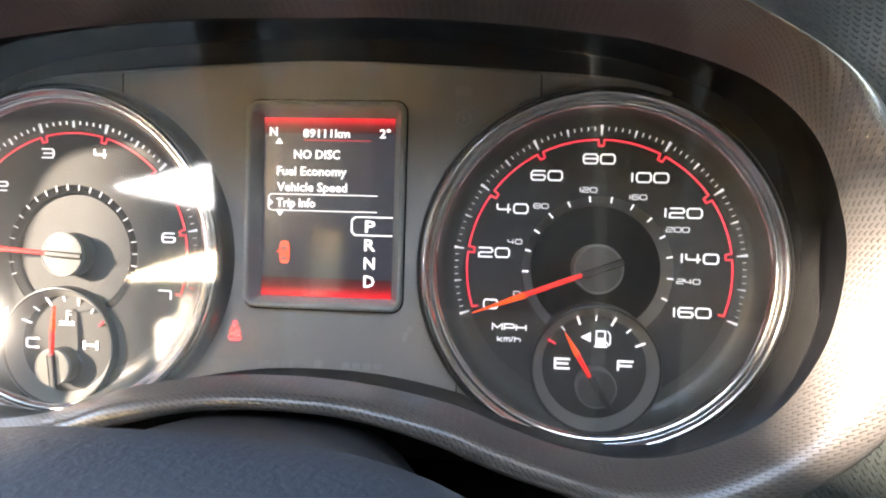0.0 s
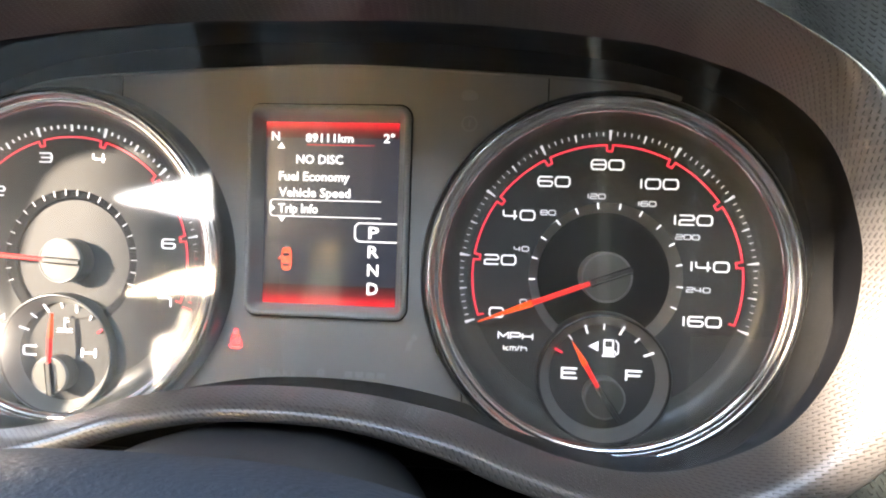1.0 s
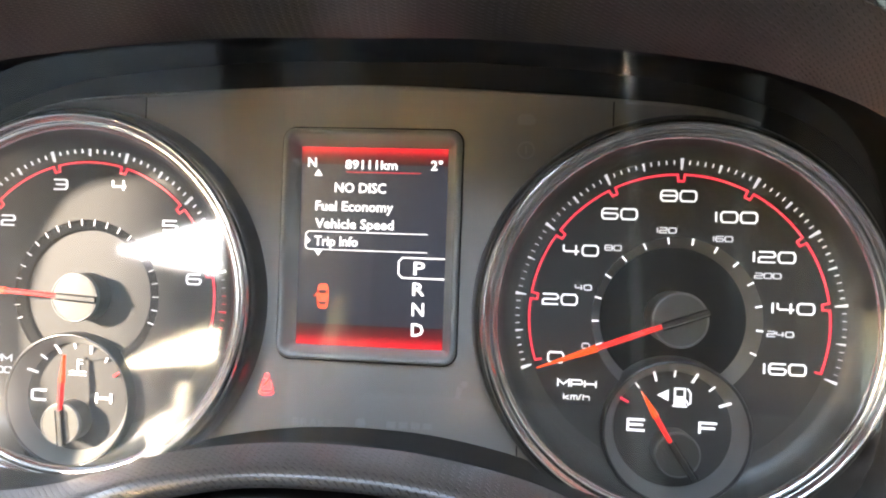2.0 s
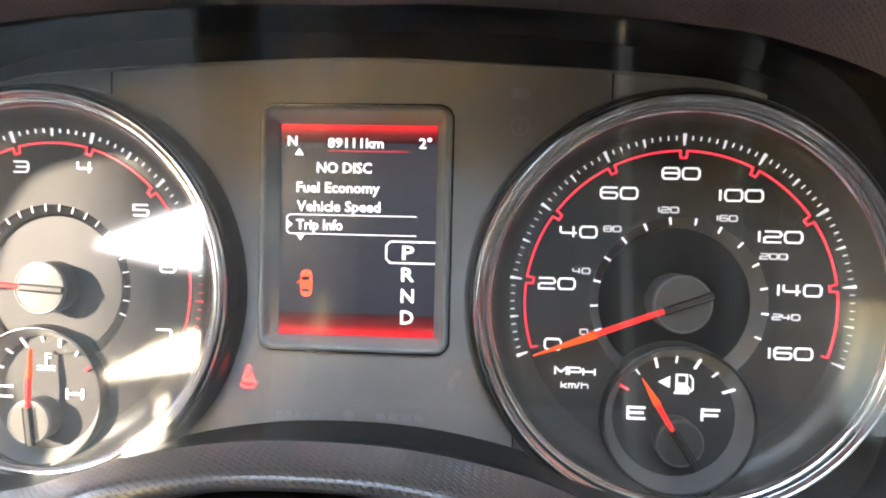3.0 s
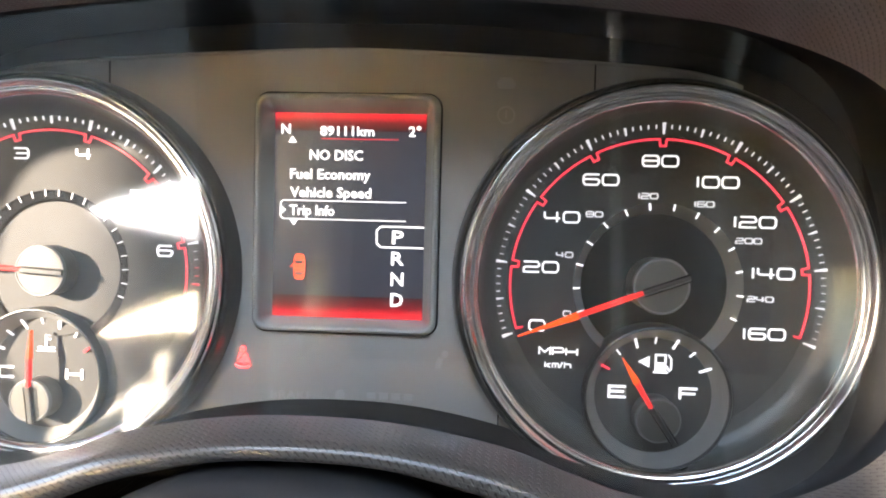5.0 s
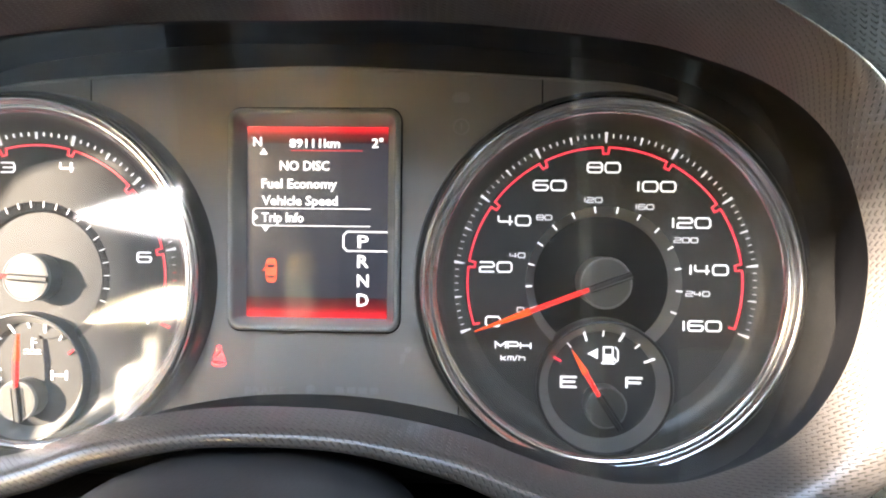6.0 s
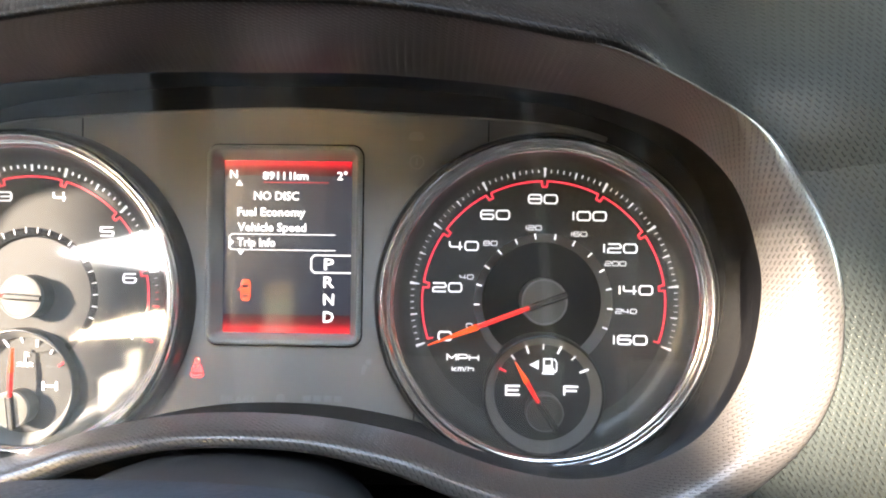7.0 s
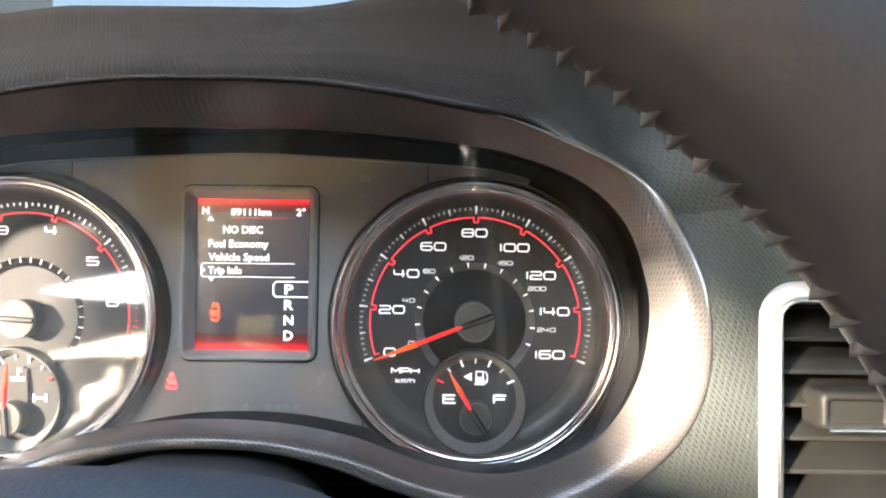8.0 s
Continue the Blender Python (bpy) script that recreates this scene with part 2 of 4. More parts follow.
def lathe(bm, cx, cz, profile, seg=128, close=False):
    """Turn (radius, depth) points round the axis through (cx, cz)."""
    rings = []
    for r, y in profile:
        if r < 1e-6:
            rings.append([bm.verts.new((cx, y, H + cz))])
        else:
            rings.append([bm.verts.new((cx + r * math.cos(a), y, H + cz + r * math.sin(a)))
                          for a in (2 * math.pi * i / seg for i in range(seg))])
    if close:
        rings.append(rings[0])
    for a, b in zip(rings, rings[1:]):
        for i in range(seg):
            j = (i + 1) % seg
            vs = [a[i % len(a)], a[j % len(a)], b[j % len(b)], b[i % len(b)]]
            vs = list(dict.fromkeys(vs))
            if len(vs) > 2:
                bm.faces.new(vs)
    return bm


def turned(cx, cz, profile, hole, seg=288, step=0.0008):
    """Turn a profile like lathe, leaving out the round hole (x, z, radius)."""
    fine = []
    for (r0, y0), (r1, y1) in zip(profile, profile[1:]):
        k = max(1, math.ceil(abs(r1 - r0) / step))
        fine += [(r0 + (r1 - r0) * i / k, y0 + (y1 - y0) * i / k) for i in range(k)]
    fine.append(profile[-1])
    hx, hz, hr = hole
    bm = bmesh.new()
    rings = []
    for r, y in fine:
        row = []
        for i in range(seg):
            a = 2 * math.pi * i / seg
            x, z = cx + r * math.cos(a), cz + r * math.sin(a)
            d = math.hypot(x - hx, z - hz)
            k = hr / d if d < hr else 1.0
            row.append((bm.verts.new((hx + (x - hx) * k, y, H + hz + (z - hz) * k)), d < hr))
        rings.append(row)
    for a, b in zip(rings, rings[1:]):
        for i in range(seg):
            q = (a[i], a[(i + 1) % seg], b[(i + 1) % seg], b[i])
            if not all(inner for _, inner in q):
                bm.faces.new([v for v, _ in q])
    bmesh.ops.delete(bm, geom=[v for v in bm.verts if not v.link_faces], context="VERTS")
    return bm


def box(bm, x0, x1, y0, y1, z0, z1):
    v = [bm.verts.new((x, y, z)) for x in (x0, x1) for y in (y0, y1) for z in (z0, z1)]
    for f in ((0, 1, 3, 2), (4, 6, 7, 5), (0, 4, 5, 1), (2, 3, 7, 6), (0, 2, 6, 4), (1, 5, 7, 3)):
        bm.faces.new([v[i] for i in f])
    return bm


def ribbon(bm, pts, w, y, thick=0.0002, closed=False):
    """A printed stroke of width w along points (x, z), at depth y, a little proud."""
    n = len(pts)
    rows = []
    for i, p in enumerate(pts):
        p = Vector(p)
        a = Vector(pts[i - 1]) if (i or closed) else None
        b = Vector(pts[(i + 1) % n]) if (i < n - 1 or closed) else None
        d1 = (p - a).normalized() if a is not None else (b - p).normalized()
        d2 = (b - p).normalized() if b is not None else d1
        n1, n2 = Vector((-d1.y, d1.x)), Vector((-d2.y, d2.x))
        m = n1 + n2
        m = m / max(0.35, m.length_squared / 2) if m.length > 1e-6 else n1
        rows.append([bm.verts.new((q.x, yy, H + q.y)) for q in (p + m * w / 2, p - m * w / 2) for yy in (y - thick, y + thick)])
    for k in range(n if closed else n - 1):
        a, b = rows[k], rows[(k + 1) % n]
        bm.faces.new((a[0], a[2], b[2], b[0]))
        bm.faces.new((a[0], b[0], b[1], a[1]))
        bm.faces.new((a[2], a[3], b[3], b[2]))
    return bm


def blob(bm, pts, y, thick=0.0002):
    """A printed filled shape from points (x, z)."""
    front = [bm.verts.new((x, y - thick, H + z)) for x, z in pts]
    back = [bm.verts.new((x, y + thick, H + z)) for x, z in pts]
    bm.faces.new(front)
    for i in range(len(pts)):
        j = (i + 1) % len(pts)
        bm.faces.new((front[i], back[i], back[j], front[j]))
    return bm


# wide rounded-square characters as strokes in a unit box (x 0..1, z 0..1)
C = 0.12
ROUND = [(C, 0), (1 - C, 0), (1, C * 2), (1, 1 - C * 2), (1 - C, 1), (C, 1), (0, 1 - C * 2), (0, C * 2)]
GLYPH = {
    "0": [(ROUND, True)],
    "1": [([(0.5, 0), (0.5, 1)], False)],
    "2": [([(0, 1), (1 - C, 1), (1, 1 - C * 2), (1, 0.5 + C), (1 - C, 0.5), (C, 0.5), (0, 0.5 - C), (0, 0), (1, 0)], False)],
    "3": [([(0, 1), (1 - C, 1), (1, 1 - C * 2), (1, C * 2), (1 - C, 0), (0, 0)], False), ([(0.15, 0.5), (1, 0.5)], False)],
    "4": [([(0, 1), (0, 0.5), (C, 0.38), (1, 0.38)], False), ([(0.8, 1), (0.8, 0)], False)],
    "5": [([(1, 1), (0, 1), (0, 0.52), (1 - C, 0.52), (1, 0.4), (1, C * 2), (1 - C, 0), (0, 0)], False)],
    "6": [([(1, 1), (C, 1), (0, 1 - C * 2), (0, C * 2), (C, 0), (1 - C, 0), (1, C * 2), (1, 0.42), (1 - C, 0.54), (0, 0.54)], False)],
    "7": [([(0, 1), (1 - C, 1), (1, 1 - C), (1, 0)], False)],
    "8": [(ROUND, True), ([(0, 0.52), (1, 0.52)], False)],
    "E": [([(1, 1), (0, 1), (0, 0), (1, 0)], False), ([(0, 0.52), (0.9, 0.52)], False)],
    "F": [([(1, 1), (0, 1), (0, 0)], False), ([(0, 0.52), (0.9, 0.52)], False)],
    "C": [([(1, 1), (C, 1), (0, 1 - C), (0, C), (C, 0), (1, 0)], False)],
    "H": [([(0, 0), (0, 1)], False), ([(1, 0), (1, 1)], False), ([(0, 0.5), (1, 0.5)], False)],
    "M": [([(0, 0), (0, 1), (0.5, 0.35), (1, 1), (1, 0)], False)],
    "P": [([(0, 0), (0, 1), (1 - C, 1), (1, 1 - C * 2), (1, 0.5), (1 - C, 0.4), (0, 0.4)], False)],
    "R": [([(0, 0), (0, 1), (1 - C, 1), (1, 1 - C * 2), (1, 0.5), (1 - C, 0.4), (0, 0.4)], False), ([(0.6, 0.4), (1, 0)], False)],
    "k": [([(0, 0), (0, 1)], False), ([(0.9, 0.7), (0.1, 0.35), (0.9, 0)], False)],
    "m": [([(0, 0), (0, 0.7), (0.9, 0.7), (1, 0.6), (1, 0)], False), ([(0.5, 0.7), (0.5, 0)], False)],
    "/": [([(0, 0), (0.8, 1)], False)],
    "h": [([(0, 0), (0, 1)], False), ([(0, 0.65), (0.88, 0.65), (1, 0.52), (1, 0)], False)],
    "x": [([(0, 0), (0.9, 0.7)], False), ([(0, 0.7), (0.9, 0)], False)],
}


def numeral(name, text, x, z, w, h, stroke, y, mat, parent):
    """Wide lettering centred on (x, z); w is the width of one character."""
    bm = bmesh.new()
    gap = w * 0.22
    widths = [w * (0.18 if c == "1" else 0.55 if c == "/" else 1.0) for c in text]
    left = x - (sum(widths) + gap * (len(text) - 1)) / 2
    for c, cw in zip(text, widths):
        for pts, closed in GLYPH[c]:
            ribbon(bm, [(left + (0.5 if c == "1" else px) * cw, z + (pz - 0.5) * h) for px, pz in pts], stroke, y, closed=closed)
        left += cw + gap
    return part(name, bm, mat, parent, smooth=False)


def lettering(name, text, x, z, width, height, y, mat, parent, label=""):
    """Text in the built-in font, centred on (x, z), scaled to a width and a capital height."""
    cu = bpy.data.curves.new(name, "FONT")
    cu.body, cu.resolution_u, cu.extrude, cu.offset = text, 2, 0.02, 0.012
    ob = new(name, cu)
    dg = bpy.context.evaluated_depsgraph_get()
    me = bpy.data.meshes.new_from_object(ob.evaluated_get(dg))
    bpy.data.objects.remove(ob)
    bpy.data.curves.remove(cu)
    bm = bmesh.new()
    bm.from_mesh(me)
    bpy.data.meshes.remove(me)
    xs = [v.co.x for v in bm.verts]
    x0, x1 = min(xs), max(xs)
    sx, sz = width / (x1 - x0), height / 0.69
    for v in bm.verts:
        v.co = Vector((x + (v.co.x - (x0 + x1) / 2) * sx, y - v.co.z * 0.004, H + z + (v.co.y - 0.345) * sz))
    return part(name, bm, mat, parent, label, smooth=False)


def spline(pts, n, closed=True):
    """Catmull-Rom curve through points, n samples a span."""
    out, k = [], len(pts)
    P = [Vector(p) for p in pts]
    for i in range(k if closed else k - 1):
        a, b, c, d = (P[j % k] if closed else P[min(max(j, 0), k - 1)] for j in (i - 1, i, i + 1, i + 2))
        for s in range(n):
            t = s / n
            out.append(0.5 * ((2 * b) + (c - a) * t + (2 * a - 5 * b + 4 * c - d) * t * t + (3 * b - a - 3 * c + d) * t ** 3))
    if not closed:
        out.append(P[-1])
    return out


def skin(bm, rows, closed=True):
    """Faces between rows of points."""
    vs = [[bm.verts.new(p) for p in r] for r in rows]
    n = len(rows[0])
    for a, b in zip(vs, vs[1:]):
        for i in range(n if closed else n - 1):
            j = (i + 1) % n
            bm.faces.new((a[i], a[j], b[j], b[i]))
    return bm


def skin_cloth(bm, rows):
    """Faces between closed rows of points, laid out like cloth: along the first row and across the rows, in metres."""
    layer = bm.loops.layers.uv.new("cloth")
    vs = [[bm.verts.new(p) for p in r] for r in rows]
    n, mid = len(rows[0]), rows[len(rows) // 2]
    along = [0.0]
    for i in range(n):
        along.append(along[-1] + (Vector(mid[(i + 1) % n]) - Vector(mid[i])).length)
    across = [[0.0] * n]
    for a, b in zip(rows, rows[1:]):
        across.append([d + (Vector(q) - Vector(p)).length for d, p, q in zip(across[-1], a, b)])
    for k in range(len(rows) - 1):
        for i in range(n):
            j = (i + 1) % n
            f = bm.faces.new((vs[k][i], vs[k][j], vs[k + 1][j], vs[k + 1][i]))
            for loop, (u, v) in zip(f.loops, ((along[i], across[k][i]), (along[i + 1], across[k][j]), (along[i + 1], across[k + 1][j]), (along[i], across[k + 1][i]))):
                loop[layer].uv = (u, v)
    return bm


# ---- gauges ----
STEP, START = 27.42, 199.7


def polar(cx, cz, r, deg):
    return (cx + r * math.cos(radians(deg)), cz + r * math.sin(radians(deg)))


def ticks(bm, cx, cz, marks, y):
    for deg, r0, r1, w in marks:
        if w > 0.0005:
            a0, a1 = math.degrees(w * 0.22 / r0), math.degrees(w * 0.62 / r1)
            blob(bm, [polar(cx, cz, r0, deg - a0), polar(cx, cz, r0, deg + a0), polar(cx, cz, r1, deg + a1), polar(cx, cz, r1, deg - a1)], y, 0.0007)
        else:
            ribbon(bm, [polar(cx, cz, r0, deg), polar(cx, cz, r1, deg)], w, y, 0.0007)
    return bm


def red_arc(bm, cx, cz, r, a0, a1, notches, y):
    """The thin red line with small square dips at the main marks."""
    pts = []
    dips = sorted(notches, reverse=True)
    d = a0
    half = 1.35
    while d >= a1 - 1e-6:
        if not any(abs(d - k) < half for k in dips):
            pts.append((d, r))
        d -= 0.5
    for k in dips:
        for off, rr in ((half, r), (half * 0.8, r - 0.0024), (-half * 0.8, r - 0.0024), (-half, r)):
            if a1 - 1e-6 <= k + off <= a0 + 1e-6:
                pts.append((k + off, rr))
    pts.sort(key=lambda q: -q[0])
    return ribbon(bm, [polar(cx, cz, rr, dd) for dd, rr in pts], 0.0007, y)


def pointer(parent, pivot, tip, tail, y, w, cap_r, cap_mat, cap_from):
    p, t, e = Vector(pivot), Vector(tip), Vector(tail)
    d = (t - p).normalized()
    s = Vector((-d.y, d.x))
    # dome-edged cap
    part("cap", lathe(bmesh.new(), p.x, p.y, [(cap_r * 1.02, cap_from), (cap_r * 1.02, y + 0.0016), (cap_r * 0.99, y + 0.0007),
                                               (cap_r * 0.93, y + 0.0003), (cap_r * 0.91, y + 0.0003), (cap_r * 0.85, y + 0.0003), (0.0, y + 0.0003)], 64), cap_mat, parent)

    part("cap_edge", lathe(bmesh.new(), p.x, p.y, [(cap_r * 1.03, y + 0.0018), (cap_r * 1.04, y + 0.0009), (cap_r * 1.01, y + 0.0002), (cap_r * 0.965, y + 0.0001), (cap_r * 0.95, y + 0.0004)], 64),
         M_EDGE if cap_mat is M_CAP else cap_mat, parent)

    def blade(a, b, wa, wb, ya, yb, mid=None):
        bm = bmesh.new()
        rows = []
        for q, ww, yy in ([(a, wa, ya)] + ([mid] if mid else []) + [(b, wb, yb)]):
            rows.append([(q.x + s.x * ww / 2, yy + 0.0012, H + q.y + s.y * ww / 2),
                         (q.x + s.x * ww / 4, yy - 0.0003, H + q.y + s.y * ww / 4),
                         (q.x - s.x * ww / 4, yy - 0.0003, H + q.y - s.y * ww / 4),
                         (q.x - s.x * ww / 2, yy + 0.0012, H + q.y - s.y * ww / 2)])
        skin(bm, rows)
        bm.verts.ensure_lookup_table()
        bm.faces.new(bm.verts[:4])
        bm.faces.new(bm.verts[-4:])
        return bm

    root = p + d * cap_r * 0.72
    mid = root.lerp(t, 0.52)
    part("needle_root", blade(root, mid, w * 0.66, w * 0.70, y - 0.0006, y - 0.0004), M_NEEDLE_ROOT, parent, "lit red pointer root", smooth=False)
    part("needle", blade(mid - d * 0.0004, t, w * 0.95, w * 0.12, y - 0.0005, y + 0.001), M_NEEDLE, parent, "lit orange pointer", smooth=False)
    part("needle_tail", blade(root, e, w * 0.95, w * 0.95, y - 0.0008, y - 0.0008), M_TAIL, parent, smooth=False)
    for side in (1, -1):
        off = s * side * w * 0.40
        part("tail_line", ribbon(bmesh.new(), [tuple(root + off), tuple(e + off)], 0.00030, y - 0.0012), M_GLOSS, parent, smooth=False)


def dial(name, cx, cz, label, majors, sub, hole, kind, deep):
    g = thing(name, (cx, 0.01, H + cz), label, "gauge", group="round gauges of the cluster")
    # face with a recessed inner disc, satin bowl edge, chrome ring and black outer wall
    part("face", turned(cx, cz, [(0.0302, 0.0), (0.0540, 0.0)], hole), M_DIAL, g, "matt black dial face")
    part("bowl", turned(cx, cz, [(0.0540, 0.0), (0.0560, -0.0001), (0.0585, -0.0006), (0.0606, -0.0017), (0.0625, -0.0034), (0.0640, -0.0060), (0.0646, -0.0085)], hole), M_BOWL, g)
    ring = [(0.0647, -0.0070), (0.0645, -0.0085), (0.0650, -0.0098), (0.0660, -0.0106), (0.0669, -0.0108), (0.0674, -0.0106), (0.0677, -0.0109), (0.0682, -0.0121),
            (0.0690, -0.0129), (0.0698, -0.0129), (0.0706, -0.0121), (0.0711, -0.0106), (0.0712, -0.008)]
    part("chrome_ring", lathe(bmesh.new(), cx, cz, ring, 192), M_CHROME, g, "polished chrome trim ring")
    part("outer_ring", lathe(bmesh.new(), cx, cz, [(0.0711, -0.0085), (0.0715, -0.0097), (0.0722, -0.0096), (0.0731, -0.0080), (0.0740, -0.002), (0.0747, 0.002)], 160), M_RING, g, "satin black outer ring")
    if kind == "engine":
        part("recess", turned(cx, cz, [(0.0302, 0.0), (0.0299, 0.0004), (0.0265, 0.0010), (0.0261, 0.0014), (0.0260, deep)], hole), M_WELL, g, "black ring round the inner disc")
    else:
        part("recess", turned(cx, cz, [(0.0302, 0.0), (0.0300, 0.0002), (0.0297, 0.0008), (0.0250, deep - 0.0005), (0.0246, deep)], hole), M_STEP, g)
    part("inner_disc", lathe(bmesh.new(), cx, cz, [(0.0260 if kind == "engine" else 0.0246, deep), (0.0, deep)]), M_DISC if kind == "engine" else M_DISC_LIFTED, g, "recessed charcoal disc")
    n = majors - 1
    step = (START - (180 - START)) / n
    bm = bmesh.new()
    marks = []
    red = []
    total = n * sub
    for i in range(total + 1):
        deg = START - step * i / sub
        if i % sub == 0:
            row = (deg, 0.0548, 0.0588, 0.0009)
        elif (2 * i) % sub == 0:
            row = (deg, 0.0554, 0.0582, 0.0006)
        else:
            row = (deg, 0.0566, 0.0581, 0.00024)
        (red if kind == "engine" and i > total * 0.89 else marks).append(row)
    part("scale_marks", ticks(bm, cx, cz, marks, -0.0006), M_GREY, g, "white printed scale", smooth=False)
    if red:
        part("redline_marks", ticks(bmesh.new(), cx, cz, red, -0.0006), M_RED, g, "red printed scale end", smooth=False)
    part("red_line", red_arc(bmesh.new(), cx, cz, 0.0530, START + 0.2, 180 - START - 0.2, [START - step * i for i in range(n + 1)], -0.0002), M_RED, g, smooth=False)
    return g


# speedometer
SX, SZ = 0.0010, 0.0
speedo = dial("speedometer", SX, SZ, "black speedometer with chrome ring and orange needle at zero", 9, 10, (0.0013, -0.0400, 0.0258), "speed", 0.009)
for text, x, z in (("0", -0.0418, -0.0154), ("20", -0.0410, 0.0060), ("40", -0.0340, 0.0243), ("60", -0.0205, 0.0381), ("80", 0.0003, 0.0452),
                   ("100", 0.0205, 0.0380), ("120", 0.0340, 0.0241), ("140", 0.0410, 0.0060), ("160", 0.0388, -0.0158)):
    numeral("numeral", text, x, z, 0.0056, 0.0037, 0.0006, -0.0002, M_WHITE, speedo)
bm = bmesh.new()
for v in range(0, 261, 20):
    deg = START - v / 1.609 * STEP / 20
    ribbon(bm, [polar(SX, SZ, 0.0278, deg), polar(SX, SZ, 0.0303, deg)], 0.0006, -0.0002)
part("inner_scale", bm, M_WHITE, speedo, smooth=False)
for text, x, z in (("0", -0.0311, -0.0107), ("40", -0.0326, 0.0107), ("80", -0.0224, 0.0256), ("120", -0.0036, 0.0326), ("160", 0.0162, 0.0301),
                   ("200", 0.0322, 0.0174), ("240", 0.0371, -0.0033)):
    numeral("small_numeral", text, x, z, 0.0026, 0.0018, 0.0004, -0.0002, M_GREY, speedo)
numeral("unit_mph", "MPH", -0.0338, -0.0247, 0.0040, 0.0025, 0.0005, -0.0002, M_WHITE, speedo)
numeral("unit_kmh", "km/h", -0.0338, -0.0296, 0.0022, 0.0021, 0.00036, -0.0002, M_WHITE, speedo)
pointer(speedo, (0.0006, 0.0007), (-0.0490, -0.0188), (0.0101, 0.0041), -0.007, 0.0030, 0.0096, M_CAP, 0.009)


def slant(bm, a, b, w, ya, yb):
    """A thin raised mark from a to b whose depth goes from ya to yb."""
    p, q = Vector(a), Vector(b)
    d = (q - p).normalized()
    o = Vector((-d.y, d.x)) * w / 2
    skin(bm, [[(c.x + k * o.x, y + dy, H + c.y + k * o.y) for k, dy in ((1, 0.0005), (1, -0.0002), (-1, -0.0002), (-1, 0.0005))] for c, y in ((p, ya), (q, yb))])
    ends = list(bm.verts)[-8:]
    bm.faces.new(ends[:4])
    bm.faces.new(ends[4:])


def sunk(x, z):
    """Where a mark goes on the small dials' sunken face to line up from a typical camera place."""
    return -0.055 + (x + 0.055) * 1.0144, 0.018 + (z - 0.018) * 1.0144


POD_Y = 0.0028


def pod(parent, name, cx, cz, left, right, pivot, tip, tail, red_first, cap_mat):
    """The small dial set into the lower part of a gauge."""
    p = part(name, lathe(bmesh.new(), cx, cz, [(0.0264, 0.0092), (0.0262, -0.0040), (0.0257, -0.0045), (0.0252, -0.0043), (0.0250, -0.0038)], 96), M_RING, parent, "small inset gauge")
    fx_, fz_ = sunk(cx, cz)
    bm = bmesh.new()
    rows = []
    for r, t in ((0.0250, 0.0), (0.0246, 0.08), (0.0222, 0.78), (0.0215, 0.96), (0.0212, 1.0)):
        ox, oz, y = cx + (fx_ - cx) * t * 0.25, cz + (fz_ - cz) * t * 0.25, -0.0038 + (0.0032 + 0.0038) * t
        rows.append([(ox + r * math.cos(a), y, H + oz + r * math.sin(a)) for a in (2 * math.pi * i / 96 for i in range(96))])
    part("slope", skin(bm, rows), M_SLOPE, p)
    bm = bmesh.new()
    bm.faces.new([bm.verts.new(v) for v in rows[-1]])
    part("small_face", bm, M_DIAL, p, smooth=False)
    bm, rd = bmesh.new(), bmesh.new()
    for i in range(7):
        deg = 150 - i * 20
        big = i % 2 == 0
        target = rd if i == (0 if red_first else 6) else bm
        r0, r1, w = (0.0187, 0.0227, 0.0008) if big else (0.0194, 0.0220, 0.0005)
        mx, mz = (cx + fx_) / 2, (cz + fz_) / 2
        slant(target, polar(mx, mz, r0, deg), polar(mx, mz, r1, deg), w, 0.0026, 0.0004 if big else 0.0012)
    part("small_marks", bm, M_WHITE, p, smooth=False)
    part("warning_mark", rd, M_RED, p, smooth=False)
    for c, (x, z) in (left, right):
        x, z = sunk(x, z)
        numeral("small_letter", c, x, z, 0.0061, 0.0039, 0.0008, POD_Y, M_WHITE, p)
    pointer(p, pivot, tip, tail, -0.005, 0.0028, 0.0078, cap_mat, 0.0032)
    return p


fuel = pod(speedo, "fuel_gauge", 0.0013, -0.0400, ("E", (-0.0120, -0.0385)), ("F", (0.0133, -0.0384)), (0.0018, -0.0475), (-0.0112, -0.0256), (0.0073, -0.0552), True, M_CAP)
# fuel pump symbol with its small arrow
bm = bmesh.new()
blob(bm, [(-0.0043, -0.0279), (-0.0002, -0.0258), (-0.0002, -0.0299)], POD_Y)
part("arrow_mark", bm, M_WHITE, fuel, smooth=False)
bm = bmesh.new()
blob(bm, [(0.0018, -0.0315), (0.0059, -0.0315), (0.0059, -0.0280), (0.0018, -0.0280)], POD_Y)
ribbon(bm, [(0.0021, -0.0280), (0.0021, -0.0252), (0.0056, -0.0252), (0.0056, -0.0280)], 0.0006, POD_Y)
ribbon(bm, [(0.0012, -0.0316), (0.0065, -0.0316)], 0.0006, POD_Y)
ribbon(bm, [(0.0065, -0.0250), (0.0077, -0.0266), (0.0077, -0.0303), (0.0069, -0.0309), (0.0064, -0.0297), (0.0059, -0.0292)], 0.0005, POD_Y)
part("pump_mark", bm, M_WHITE, fuel, smooth=False)

